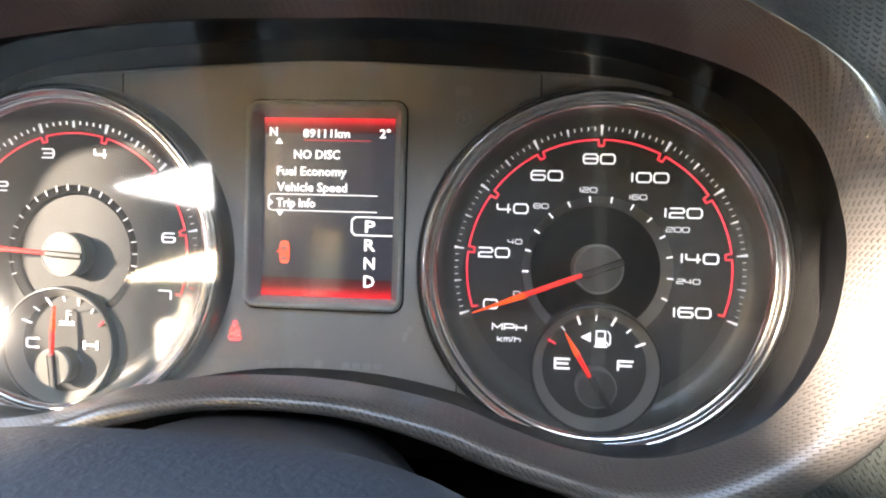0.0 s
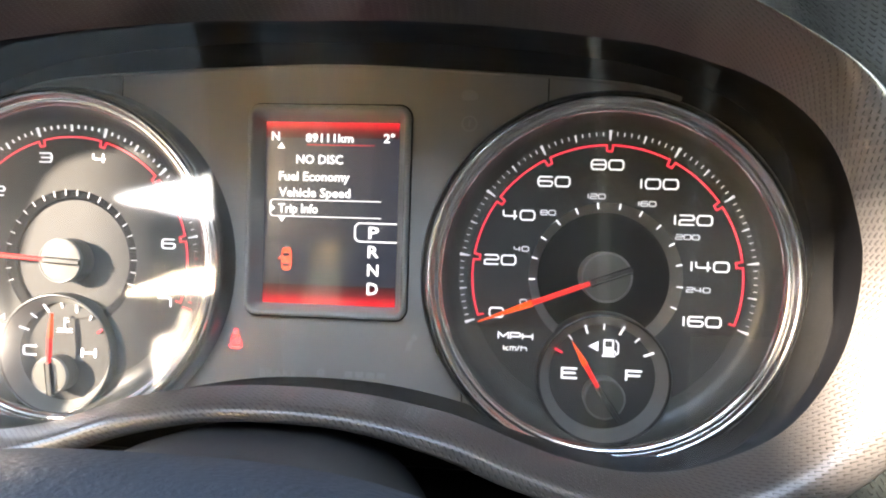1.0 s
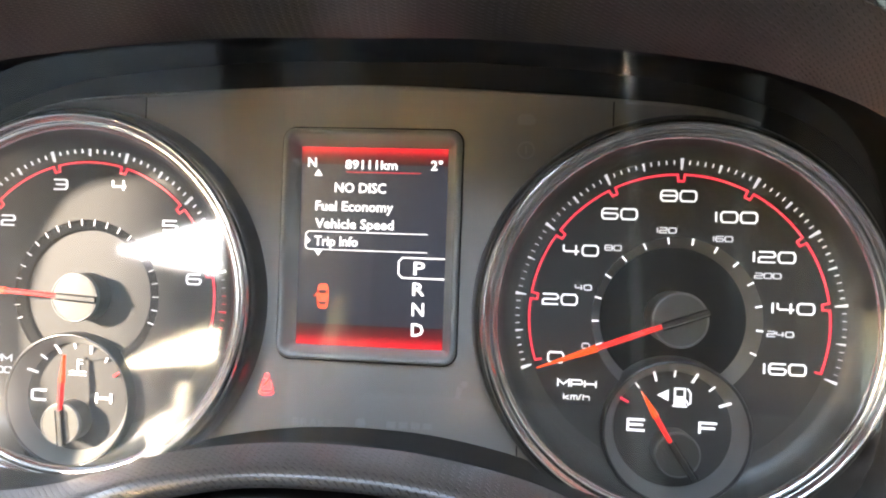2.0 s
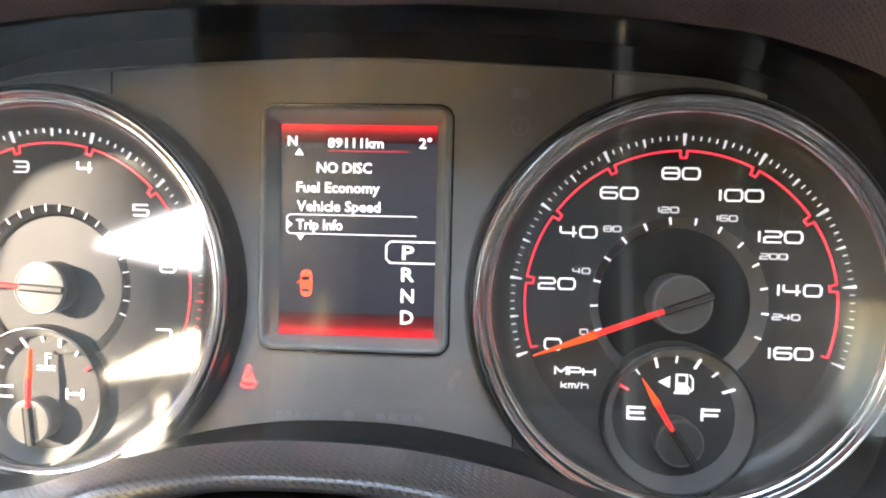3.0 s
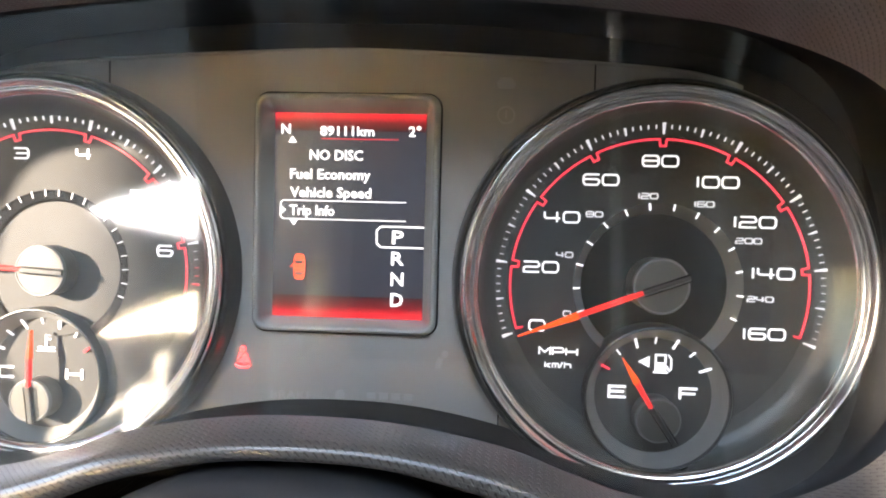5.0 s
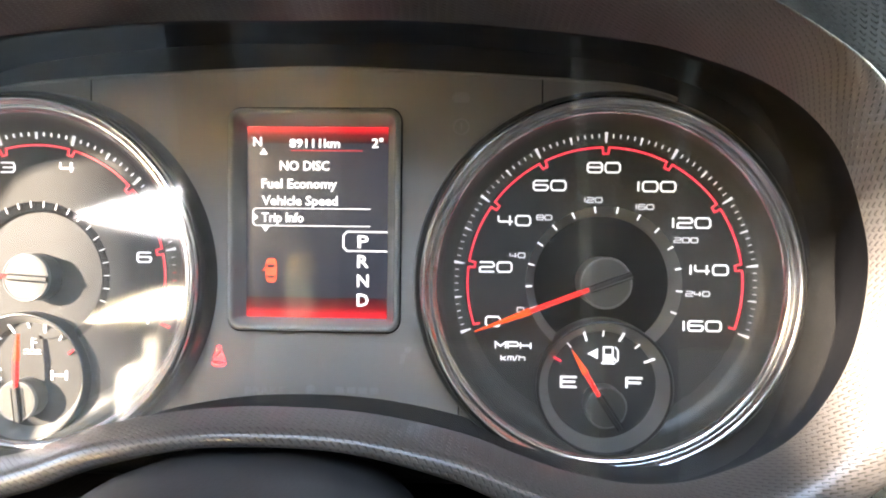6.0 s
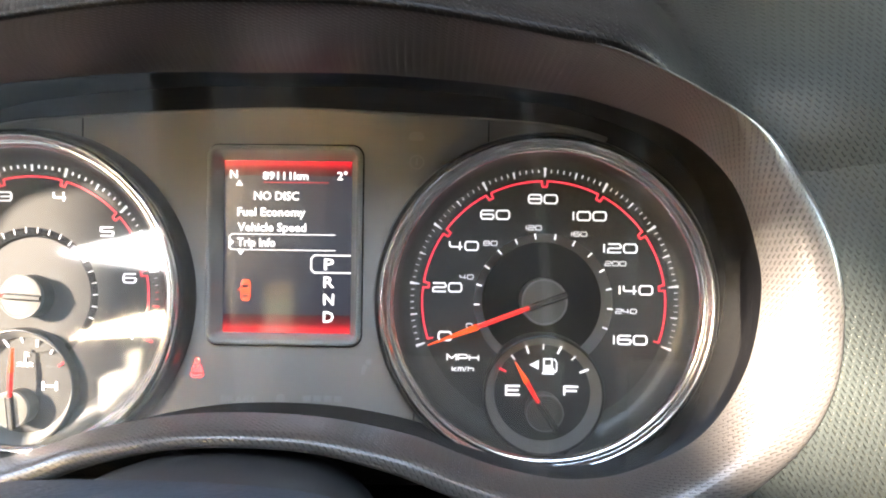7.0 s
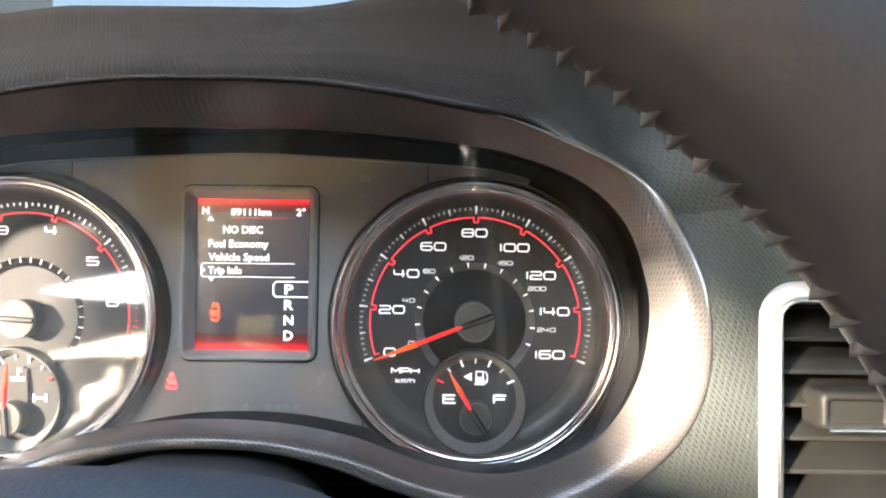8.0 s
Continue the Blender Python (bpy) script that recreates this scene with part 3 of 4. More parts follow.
# tachometer
TX, TZ = -0.2265, -0.0003
tacho = dial("tachometer", TX, TZ, "black tachometer with chrome ring and orange needle near idle", 8, 10, (-0.2303, -0.0412, 0.0258), "engine", 0.0022)
for text, x, z in (("0", -0.2696, -0.0171), ("1", -0.2709, 0.0079), ("2", -0.2606, 0.0287), ("3", -0.2388, 0.0436), ("4", -0.2140, 0.0438), ("5", -0.1925, 0.0285),
                   ("6", -0.1821, 0.0079), ("7", -0.1834, -0.0171)):
    numeral("numeral", text, x, z, 0.0056, 0.0038, 0.00062, -0.0002, M_WHITE, tacho)
bm = bmesh.new()
for i in range(22):
    deg = START - i / 21 * (2 * START - 180)
    ribbon(bm, [polar(TX, TZ, 0.0279, deg), polar(TX, TZ, 0.0304, deg)], 0.0003, -0.0002)
part("inner_scale", bm, M_GREY, tacho, smooth=False)
numeral("unit_rpm", "RPM", -0.2640, -0.0266, 0.0040, 0.0025, 0.0005, -0.0002, M_GREY, tacho)
numeral("unit_thousand", "x1000", -0.2645, -0.0313, 0.0030, 0.0023, 0.0004, -0.0002, M_GREY, tacho)
pointer(tacho, (-0.2268, -0.0006), (-0.2760, 0.0022), (-0.2175, -0.0011), -0.007, 0.0030, 0.0093, M_CAP, 0.009)
temp = pod(tacho, "coolant_gauge", -0.2303, -0.0412, ("C", (-0.2442, -0.0404)), ("H", (-0.2170, -0.0404)), (-0.2322, -0.0503), (-0.2322, -0.0235), (-0.2306, -0.0585), False, M_CAP)
bm = bmesh.new()
ribbon(bm, [sunk(-0.2282, -0.0300), sunk(-0.2282, -0.0252)], 0.0007, POD_Y)
for k in range(2):
    ribbon(bm, [sunk(-0.2282, -0.0256 - k * 0.0016), sunk(-0.2262, -0.0256 - k * 0.0016)], 0.0005, POD_Y)
for k in range(2):
    ribbon(bm, [sunk(-0.2318 + i * 0.0012, -0.0306 - k * 0.0013 + 0.0004 * (i % 2)) for i in range(7)], 0.0004, POD_Y)
part("thermometer_mark", bm, M_GREY, temp, smooth=False)

# ---- cluster panel between the gauges ----
XC = -0.1127
HALF = [(XC, 0.0838), (-0.0680, 0.0823), (-0.0240, 0.0798), (0.0060, 0.0773), (0.0209, 0.0742), (0.0280, 0.0718)]
PTOP = [(2 * XC - x, z) for x, z in reversed(HALF[1:])] + HALF


def panel_top(x):
    x = 2 * XC - x if x < XC else x
    pts = HALF
    for (a, za), (b, zb) in zip(pts, pts[1:]):
        if x <= b:
            return za + (zb - za) * (x - a) / (b - a)
    return pts[-1][1]


def under_lip(x):
    """The height just below the bezel's lower edge at x."""
    return float(np.interp(abs(x - XC), (0.0, 0.0287, 0.0587, 0.0787, 0.0947, 0.1177, 0.1500), (-0.0525, -0.054, -0.0595, -0.0665, -0.0715, -0.075, -0.073)))


def panel_spans(x, mid):
    """The stretches of panel at x, clear of the rings and the screen, for the strip round mid."""
    far = abs(x - XC) - 0.1337
    low = under_lip(x) if far < 0 else -math.sqrt(max(0.0, 0.0768 ** 2 - (abs(x - XC) - 0.1137) ** 2))
    spans = [(low, panel_top(x))]
    cuts = []
    for cx in (SX, TX):
        if abs(mid - cx) < 0.0735:
            h = math.sqrt(max(0.0, 0.0735 ** 2 - (x - cx) ** 2))
            cuts.append((-h, h))
    if -0.1465 < mid < -0.0805:
        cuts.append((-0.0195, 0.0660))
    for a, b in cuts:
        spans = [s for lo, hi in spans for s in ((lo, min(hi, a)), (max(lo, b), hi))]
    return spans


cluster = thing("cluster_panel", (XC, 0.02, H - 0.05), "charcoal grey instrument panel with a lit seat belt light", "instrument panel")
bm = bmesh.new()
xs = np.arange(XC - 0.140, XC + 0.1401, 0.001)
xs = sorted(set([round(float(v), 5) for v in xs] + [-0.1465, -0.0805, SX - 0.0735, TX + 0.0735]))
for a, b in zip(xs, xs[1:]):
    mid = (a + b) / 2
    for (a0, a1), (b0, b1) in zip(panel_spans(a, mid), panel_spans(b, mid)):
        if max(a1 - a0, b1 - b0) > 1e-5:
            bm.faces.new([bm.verts.new(v) for v in ((a, 0, H + a0), (b, 0, H + b0), (b, 0, H + b1), (a, 0, H + a1))])
bmesh.ops.remove_doubles(bm, verts=bm.verts, dist=1e-6)
bmesh.ops.dissolve_degenerate(bm, edges=bm.edges, dist=1e-6)
# top edge folds back
part("plate", bm, M_PANEL, cluster)
rim = spline([(x, z) for x, z in PTOP], 8, closed=False)
bm = skin(bmesh.new(), [[(p.x, y, H + p.y + dz) for p in rim] for y, dz in ((0.0002, -0.0009), (-0.0005, -0.0005), (-0.0006, 0.0001), (-0.0002, 0.0006), (0.006, 0.0009))], closed=False)
part("top_edge", bm, M_PANEL, cluster)
for x, z0, z1 in ((-0.2041, 0.0700, 0.0788), (-0.1752, -0.066, -0.0497), (-0.0550, -0.066, -0.0477), (-0.0238, 0.0700, 0.0794)):
    part("seam", ribbon(bmesh.new(), [(x, z0), (x, z1)], 0.0004, -0.0001, 0.0002), M_GLOSS, cluster, "thin dark joint line", smooth=False)

# seat belt light
bm = bmesh.new()
bx, bz = -0.1513, -0.0310
blob(bm, [(bx + 0.0010 * math.cos(a), bz + 0.0030 + 0.0010 * math.sin(a)) for a in (math.pi / 5 * i for i in range(10))], -0.0002)
blob(bm, [(bx - 0.0013, bz + 0.0017), (bx + 0.0006, bz + 0.0017), (bx - 0.0022, bz - 0.0013)], -0.0002)
blob(bm, [(bx + 0.0013, bz + 0.0013), (bx + 0.0026, bz - 0.0022), (bx - 0.0020, bz - 0.0022)], -0.0002)
ribbon(bm, [(bx - 0.0028, bz - 0.0030), (bx - 0.0016, bz - 0.0040), (bx + 0.0016, bz - 0.0040), (bx + 0.0028, bz - 0.0030)], 0.0007, -0.0002)
part("belt_light", bm, M_TELL, cluster, "lit red seat belt symbol", smooth=False)

# unlit warning lights, barely darker than the panel
M_UNLIT = material("unlit light", (0.295, 0.275, 0.25), 0.6, stain=0.1)
lettering("brake_light", "BRAKE", -0.1326, -0.0449, 0.0160, 0.0030, -0.0001, M_UNLIT, cluster, "faint unlit brake light")
part("round_light", blob(bmesh.new(), [(-0.1142 + 0.0019 * math.cos(a), -0.0440 + 0.0019 * math.sin(a)) for a in (math.pi * i / 8 for i in range(16))], -0.0001), M_UNLIT, cluster, "faint unlit round light", smooth=False)
bm = bmesh.new()
for k in range(4):
    ribbon(bm, [(-0.1040 + k * 0.0046, -0.0440), (-0.1006 + k * 0.0046, -0.0440)], 0.0024, -0.0001)
part("bar_light", bm, M_UNLIT, cluster, "faint unlit lettering", smooth=False)
bm = bmesh.new()
blob(bm, [(-0.0788, -0.0330), (-0.0768, -0.0330), (-0.0758, -0.0290), (-0.0778, -0.0284)], -0.0001)
blob(bm, [(-0.0752 + 0.0014 * math.cos(a), -0.0274 + 0.0014 * math.sin(a)) for a in (math.pi * i / 6 for i in range(12))], -0.0001)
part("airbag_light", bm, M_UNLIT, cluster, "faint unlit airbag light", smooth=False)
bm = bmesh.new()
blob(bm, [(-0.0582, 0.0703), (-0.0526, 0.0703), (-0.0518, 0.0722), (-0.0536, 0.0742), (-0.0574, 0.0742), (-0.0590, 0.0722)], -0.0001)
part("engine_light", bm, M_UNLIT, cluster, "faint unlit engine light", smooth=False)
bm = bmesh.new()
ribbon(bm, [(-0.0552 + 0.0030 * math.cos(a), 0.0608 + 0.0030 * math.sin(a)) for a in (math.pi * i / 12 for i in range(24))], 0.0006, -0.0001, closed=True)
ribbon(bm, [(-0.0552, 0.0594), (-0.0552, 0.0624)], 0.0007, -0.0001)
part("tyre_light", bm, M_UNLIT, cluster, "faint unlit round warning light", smooth=False)

# ---- the display ----
display = thing("display_screen", (-0.1135, 0.01, H - 0.02), "colour display in a dark frame showing a red-edged menu", "screen")


def rrect(cx, cz, hw, hh, r, y, n=8):
    out = []
    for qx, qz, a0 in ((1, 1, 0), (-1, 1, 90), (-1, -1, 180), (1, -1, 270)):
        for i in range(n + 1):
            a = radians(a0 + 90 * i / n)
            out.append((cx + qx * (hw - r) + r * math.cos(a), y, H + cz + qz * (hh - r) + r * math.sin(a)))
    return out


fx, fz = -0.1131, 0.0235
rows = [rrect(fx, fz, 0.0343, 0.0440, 0.0050, 0.002), rrect(fx, fz, 0.0343, 0.0440, 0.0050, -0.0010), rrect(fx, fz, 0.0341, 0.0438, 0.0049, -0.0022),
        rrect(fx, fz, 0.0336, 0.0433, 0.0046, -0.0030), rrect(fx, fz, 0.0329, 0.0426, 0.0042, -0.0032), rrect(fx, fz, 0.0322, 0.0419, 0.0036, -0.0028),
        rrect(fx, fz, 0.0317, 0.0413, 0.0030, -0.0012), rrect(fx, fz, 0.0309, 0.0405, 0.0022, 0.0010), rrect(-0.1133, 0.0228, 0.0290, 0.0388, 0.0008, 0.0048), rrect(-0.1133, 0.0228, 0.0286, 0.0384, 0.0005, 0.0056)]
part("frame", skin(bmesh.new(), rows), M_FRAME, display, "dark satin frame with rounded corners")
part("frame_gap", ribbon(bmesh.new(), [(p[0], p[2] - H) for p in rrect(fx, fz, 0.0346, 0.0443, 0.0053, 0.0)], 0.0006, -0.0002, 0.0002, closed=True), M_GLOSS, display, "thin dark gap round the frame", smooth=False)
L, R, T, B = -0.1420, -0.0845, 0.0613, -0.0157
SY = 0.005
part("screen", box(bmesh.new(), L - 0.001, R + 0.001, SY, SY + 0.002, H + B - 0.001, H + T + 0.001), M_SCREEN, display, smooth=False)


def at(u, v):
    return L + (R - L) * u, T + (B - T) * v


def flat(u0, u1, v0, v1, mat, name, parent):
    x0, z0 = at(u0, v0)
    x1, z1 = at(u1, v1)
    bm = bmesh.new()
    vs = [bm.verts.new(p) for p in ((x0, SY - 0.0003, H + z0), (x1, SY - 0.0003, H + z0), (x1, SY - 0.0003, H + z1), (x0, SY - 0.0003, H + z1))]
    bm.faces.new(vs)
    return part(name, bm, mat, parent, smooth=False)


flat(0, 1, 0, 0.085, M_FADE, "red_bar", display)
M_FADE_LOW = glow_fade("screen red fade below")
ramp = next(k for k in M_FADE_LOW.node_tree.nodes if k.type == "VALTORGB").color_ramp
ramp.elements[0].color, ramp.elements[2].color = (0.70, 0.014, 0.022, 1), (0.004, 0.002, 0.004, 1)
flat(0, 1, 0.895, 1, M_FADE_LOW, "red_bar", display)
for text, u, v, w, h in (("N", 0.073, 0.078, 0.0034, 0.0036), ("89111km", 0.48, 0.085, 0.0205, 0.0034), ("2°", 0.925, 0.083, 0.0046, 0.0036),
                         ("NO DISC", 0.41, 0.203, 0.0202, 0.0037), ("Fuel Economy", 0.372, 0.297, 0.0307, 0.0037),
                         ("Vehicle Speed", 0.376, 0.386, 0.0310, 0.0037), ("Trip Info", 0.255, 0.475, 0.0172, 0.0037),
                         ("P", 0.83, 0.598, 0.0044, 0.0049), ("R", 0.83, 0.702, 0.0047, 0.0049), ("N", 0.83, 0.803, 0.0047, 0.0049), ("D", 0.83, 0.905, 0.0047, 0.0049)):
    x, z = at(u, v)
    lettering("display_text", text, x, z, w, h, SY - 0.0004, M_TEXT, display)
bm = bmesh.new()
x0, x1 = at(0.045, 0)[0], at(0.88, 0)[0]
zt, zb = at(0, 0.428)[1], at(0, 0.519)[1]
ribbon(bm, [(x1, zt), (x0 + 0.001, zt), (x0, zt - 0.001), (x0, zb + 0.001), (x0 + 0.001, zb), (x1, zb)], 0.0003, SY - 0.0005)
part("menu_box", bm, M_TEXT, display, smooth=False)
bm = bmesh.new()
x0, x1 = at(0.69, 0)[0], R
zt, zb = at(0, 0.547)[1], at(0, 0.648)[1]
ribbon(bm, [(x1, zt), (x0 + 0.0015, zt), (x0, zt - 0.0015), (x0, zb + 0.0015), (x0 + 0.0015, zb), (x1, zb)], 0.0005, SY - 0.0005)
part("gear_box", bm, M_TEXT, display, smooth=False)
bm = bmesh.new()
ribbon(bm, [at(0.31, 0.124), at(0.82, 0.124)], 0.00024, SY - 0.0005)
part("red_rule", bm, M_RED, display, smooth=False)
for u, v, k in ((0.118, 0.132, 1), (0.135, 0.532, -1)):
    x, z = at(u, v)
    part("menu_arrow", blob(bmesh.new(), [(x - 0.0016, z - 0.001 * k), (x + 0.0016, z - 0.001 * k), (x, z + 0.0014 * k)], SY - 0.0005), M_TEXT, display, smooth=False)
x, z = at(0.062, 0.475)
part("menu_arrow", blob(bmesh.new(), [(x - 0.0006, z + 0.0014), (x + 0.0010, z), (x - 0.0006, z - 0.0014)], SY - 0.0005), M_TEXT, display, smooth=False)
# car seen from above with its door open
x, z = at(0.178, 0.755)
bm = bmesh.new()
blob(bm, [(x + 0.0022 * math.copysign(abs(math.cos(a)) ** 0.5, math.cos(a)), z + 0.0049 * math.copysign(abs(math.sin(a)) ** 0.6, math.sin(a))) for a in (2 * math.pi * i / 24 for i in range(24))], SY - 0.0005)
ribbon(bm, [(x - 0.002, z + 0.0012), (x - 0.0036, z - 0.0002)], 0.0005, SY - 0.0005)
part("car_mark", bm, M_SCARLET, display, "small red car symbol", smooth=False)
bm = bmesh.new()
for dz, hh in ((0.0018, 0.0007), (-0.0026, 0.0006)):
    blob(bm, [(x - 0.0013, z + dz - hh), (x + 0.0013, z + dz - hh), (x + 0.0016, z + dz + hh), (x - 0.0016, z + dz + hh)], SY - 0.0010)
part("car_windows", bm, M_SCREEN, display, smooth=False)

# ---- binnacle: black well, silver woven bezel, hood ----
PAIRS = [((-0.1127, 0.0880), (-0.1127, 0.1125)), ((-0.0750, 0.0880), (-0.0720, 0.1115)), ((-0.0370, 0.0855), (-0.0330, 0.1065)), ((-0.0100, 0.0825), (0.0000, 0.1000)),
         ((0.0130, 0.0785), (0.0270, 0.0930)), ((0.0440, 0.0670), (0.0650, 0.0708)), ((0.0640, 0.0490), (0.0825, 0.0490)), ((0.0735, 0.0240), (0.0925, 0.0260)),
         ((0.0752, 0.0040), (0.0965, 0.0020)), ((0.0695, -0.0220), (0.0932, -0.0250)), ((0.0535, -0.0452), (0.0785, -0.0490)), ((0.0280, -0.0585), (0.0460, -0.0720)),
         ((0.0050, -0.0620), (0.0120, -0.0770)), ((-0.0180, -0.0585), (-0.0150, -0.0700)), ((-0.0340, -0.0535), (-0.0380, -0.0635)), ((-0.0540, -0.0465), (-0.0580, -0.0560)),
         ((-0.0840, -0.0410), (-0.0860, -0.0495)), ((-0.1127, -0.0395), (-0.1127, -0.0480))]


def both_sides(pts):
    return pts + [(2 * XC - x, z) for x, z in reversed(pts[1:-1])]


INNER = spline(both_sides([a for a, b in PAIRS]), 10)
OUTER = spline(both_sides([b for a, b in PAIRS]), 10)
binnacle = thing("binnacle", (XC, -0.04, H - 0.09), "dark hooded binnacle with a silver woven bezel round the gauges", "dashboard hood")
EDGE_Y = -0.042
rows = []
for o, y in ((0.0, EDGE_Y), (0.0015, EDGE_Y + 0.004), (0.004, EDGE_Y + 0.016), (0.007, 0.006)):
    row = []
    for i, p in enumerate(INNER):
        d = (INNER[(i + 1) % len(INNER)] - INNER[i - 1]).normalized()
        row.append((p.x - d.y * o, y, H + p.y + d.x * o))
    rows.append(row)
bm = skin(bmesh.new(), rows)
bm.faces.new([bm.verts.new(p) for p in rows[-1]])
part("well", bm, M_WELL, binnacle, "glossy black well behind the gauges", smooth=True)
# mean camera position, used to fit the brow to its view
BROW_EYE = Vector((-0.045, -0.26, 1.02))


def ease(t):
    t = min(1.0, max(0.0, t))
    return t * t * (3 - 2 * t)


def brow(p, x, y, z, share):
    """Draw the top of the bezel and the lip of the hood out over the gauges, scaled towards a mean camera eye to fit
    its view.
    """
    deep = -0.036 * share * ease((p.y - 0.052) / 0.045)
    k = (y + deep - BROW_EYE.y) / (y - BROW_EYE.y)
    return (BROW_EYE.x + (x - BROW_EYE.x) * k, y + deep, BROW_EYE.z + (z - BROW_EYE.z) * k)


SHARE = (0.0, 0.015, 0.06, 0.15, 0.28, 0.42, 0.55, 0.70, 0.85, 0.95, 1.01, 1.06, 1.09, 1.11, 1.11)
SIDE_Y = (EDGE_Y, -0.0436, -0.0460, -0.0502, -0.0545, -0.0574, -0.0589, -0.0596, -0.0596, -0.0587, -0.0572, -0.0550, -0.0510, -0.0400, -0.0300)
TOP_Y = (EDGE_Y, -0.0440, -0.0474, -0.0522, -0.0566, -0.0589, -0.0597, -0.0595, -0.0580, -0.0563, -0.0549, -0.0532, -0.0505, -0.0400, -0.0300)
LIP_Y = (EDGE_Y, -0.0435, -0.0464, -0.0510, -0.0560, -0.0584, -0.0592, -0.0595, -0.0594, -0.0588, -0.0576, -0.0550, -0.0510, -0.0400, -0.0300)
rows = []
for s, side_y, top_y, lip_y in zip(SHARE, SIDE_Y, TOP_Y, LIP_Y):
    row = []
    for a, b in zip(INNER, OUTER):
        low = ease((-0.02 - b.y) / 0.03) * ease((0.03 - b.x) / 0.04)
        y = side_y + (lip_y - side_y) * low + (top_y - side_y) * ease((b.y - 0.020) / 0.035)
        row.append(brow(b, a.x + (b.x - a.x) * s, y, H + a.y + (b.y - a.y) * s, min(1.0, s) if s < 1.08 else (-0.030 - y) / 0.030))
    rows.append(row)
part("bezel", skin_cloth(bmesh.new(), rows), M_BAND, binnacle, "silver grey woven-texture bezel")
def dash_y(x, z):
    y = -0.0572 + 0.10 * max(0.0, x - 0.11) ** 1.2
    if z > 0.04:
        side = min(1.0, max(0.0, (0.135 - x) / 0.085))
        y += (9.5 * side * side + 2.0) * (z - 0.04) ** 2
    if z > 0.015:
        y += 0.0048 * ease((z - 0.015) / 0.035) * ease((0.124 - math.hypot(x, z)) / 0.026)
    if z < -0.08:
        y += 1.2 * (z + 0.08) ** 2
    return y


# hood over the top half: from the bezel's crest back and up to a flat brow, running out into the dash panel on the passenger's side
n = len(OUTER)
CLEAR = [ease((abs(b.x - XC) - 0.100) / 0.050) for b in OUTER]
ROLL = [a + (b - a) * (0.93 + 0.13 * c) for a, b, c in zip(INNER, OUTER, CLEAR)]
HOOD_W = (0.0, 0.012, 0.04, 0.10, 0.20, 0.45, 0.75, 0.92, 1.0)
HOOD_Y = (-0.0570, -0.0588, -0.0586, -0.0552, -0.0480, -0.0260, 0.0020, 0.0200, 0.0400)
rows = []
for w in sorted(set(HOOD_W[:5]) | {k / 32 for k in range(4, 33)} | {1.002}):
    y = float(np.interp(w, HOOD_W, HOOD_Y)) if w <= 1.0 else 0.0800
    row = []
    for i in range(125):
        p, crest, j = ROLL[(i - 62) % n], OUTER[(i - 62) % n], i - 62
        fx_ = XC + (p.x - XC) * 1.45
        fz_ = 0.1725 - 0.22 * max(0.0, abs(fx_ - XC) - 0.11) ** 1.15
        keep = 0.12 + 0.88 * ease((j + 62) / 34)
        fx_, fz_ = p.x + (fx_ - p.x) * keep, p.y + (fz_ - p.y) * keep
        if j > 24:
            t = (j - 24) / 38
            fx_ += (0.22 - fx_) * t * (2 - t)
            fz_ += (0.050 - fz_) * t * t
        sink = ease((abs(p.x - XC) - 0.145) / 0.06) * ease(w / 0.12) + 0.13 * CLEAR[(i - 62) % n]
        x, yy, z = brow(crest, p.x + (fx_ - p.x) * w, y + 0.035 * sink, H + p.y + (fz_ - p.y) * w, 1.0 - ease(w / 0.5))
        flow = ease((x - 0.010) / 0.075) if j > 0 else 0.0
        lift = 0.0020 - 0.0028 * ease((j - 53) / 9)
        row.append((x, yy + (min(0.045, dash_y(x, z - H)) - lift - yy) * flow, z + 0.014 * w * ease((j - 2) / 16) * ease((50 - j) / 16)))
    rows.append(row)
part("hood", skin(bmesh.new(), rows, closed=False), M_DASH_SHADED, binnacle, "woven-texture hood with shade painted into its weave")

lens_thing = thing("gauge_lens", (XC, -0.03, H - 0.06), "clear curved plastic cover over the gauges", "gauge cover")
bm = bmesh.new()
LENS_R, LENS_Z = 0.20, 0.015
rows = []
for k in range(25):
    row = []
    for i in range(41):
        x = XC - 0.19 + 0.38 * i / 40
        z = under_lip(x) + 0.003 + (0.092 - under_lip(x)) * k / 24
        row.append((x, -0.020 - (LENS_R - math.sqrt(LENS_R ** 2 - (z - LENS_Z) ** 2)), H + z))
    rows.append(row)
lens_ob = part("cover", skin(bm, rows, closed=False), M_LENS, lens_thing)
lens_ob.visible_shadow = False

# ---- dashboard to the right, with the air vent ----
dash = thing("dashboard", (0.2, 0.0, H - 0.3), "grey green woven-texture dashboard panel", "dashboard", kind="structure")

VX0, VX1, VZ0, VZ1 = 0.1235, 0.2350, -0.0950, 0.0160
bm = bmesh.new()
gx = sorted(set([-0.030 + 0.0025 * i for i in range(58)] + [VX0 - 0.006, VX0 - 0.003] + [VX0 + (VX1 - VX0) * i / 12 for i in range(13)] + [VX1 + 0.02 * i for i in range(1, 14)]))
gz = sorted(set([-0.30 + 0.01 * i for i in range(20)] + [VZ0 + (VZ1 - VZ0) * i / 48 for i in range(49)] + [VZ1 + 0.0025 * i for i in range(1, 50)] + [VZ1 + 0.1225 + 0.008 * i for i in range(1, 13)]))
EDGE = [a + (b - a) * (0.72 - 0.40 * ease((b.y - 0.045) / 0.03)) for a, b in zip(INNER, OUTER)]


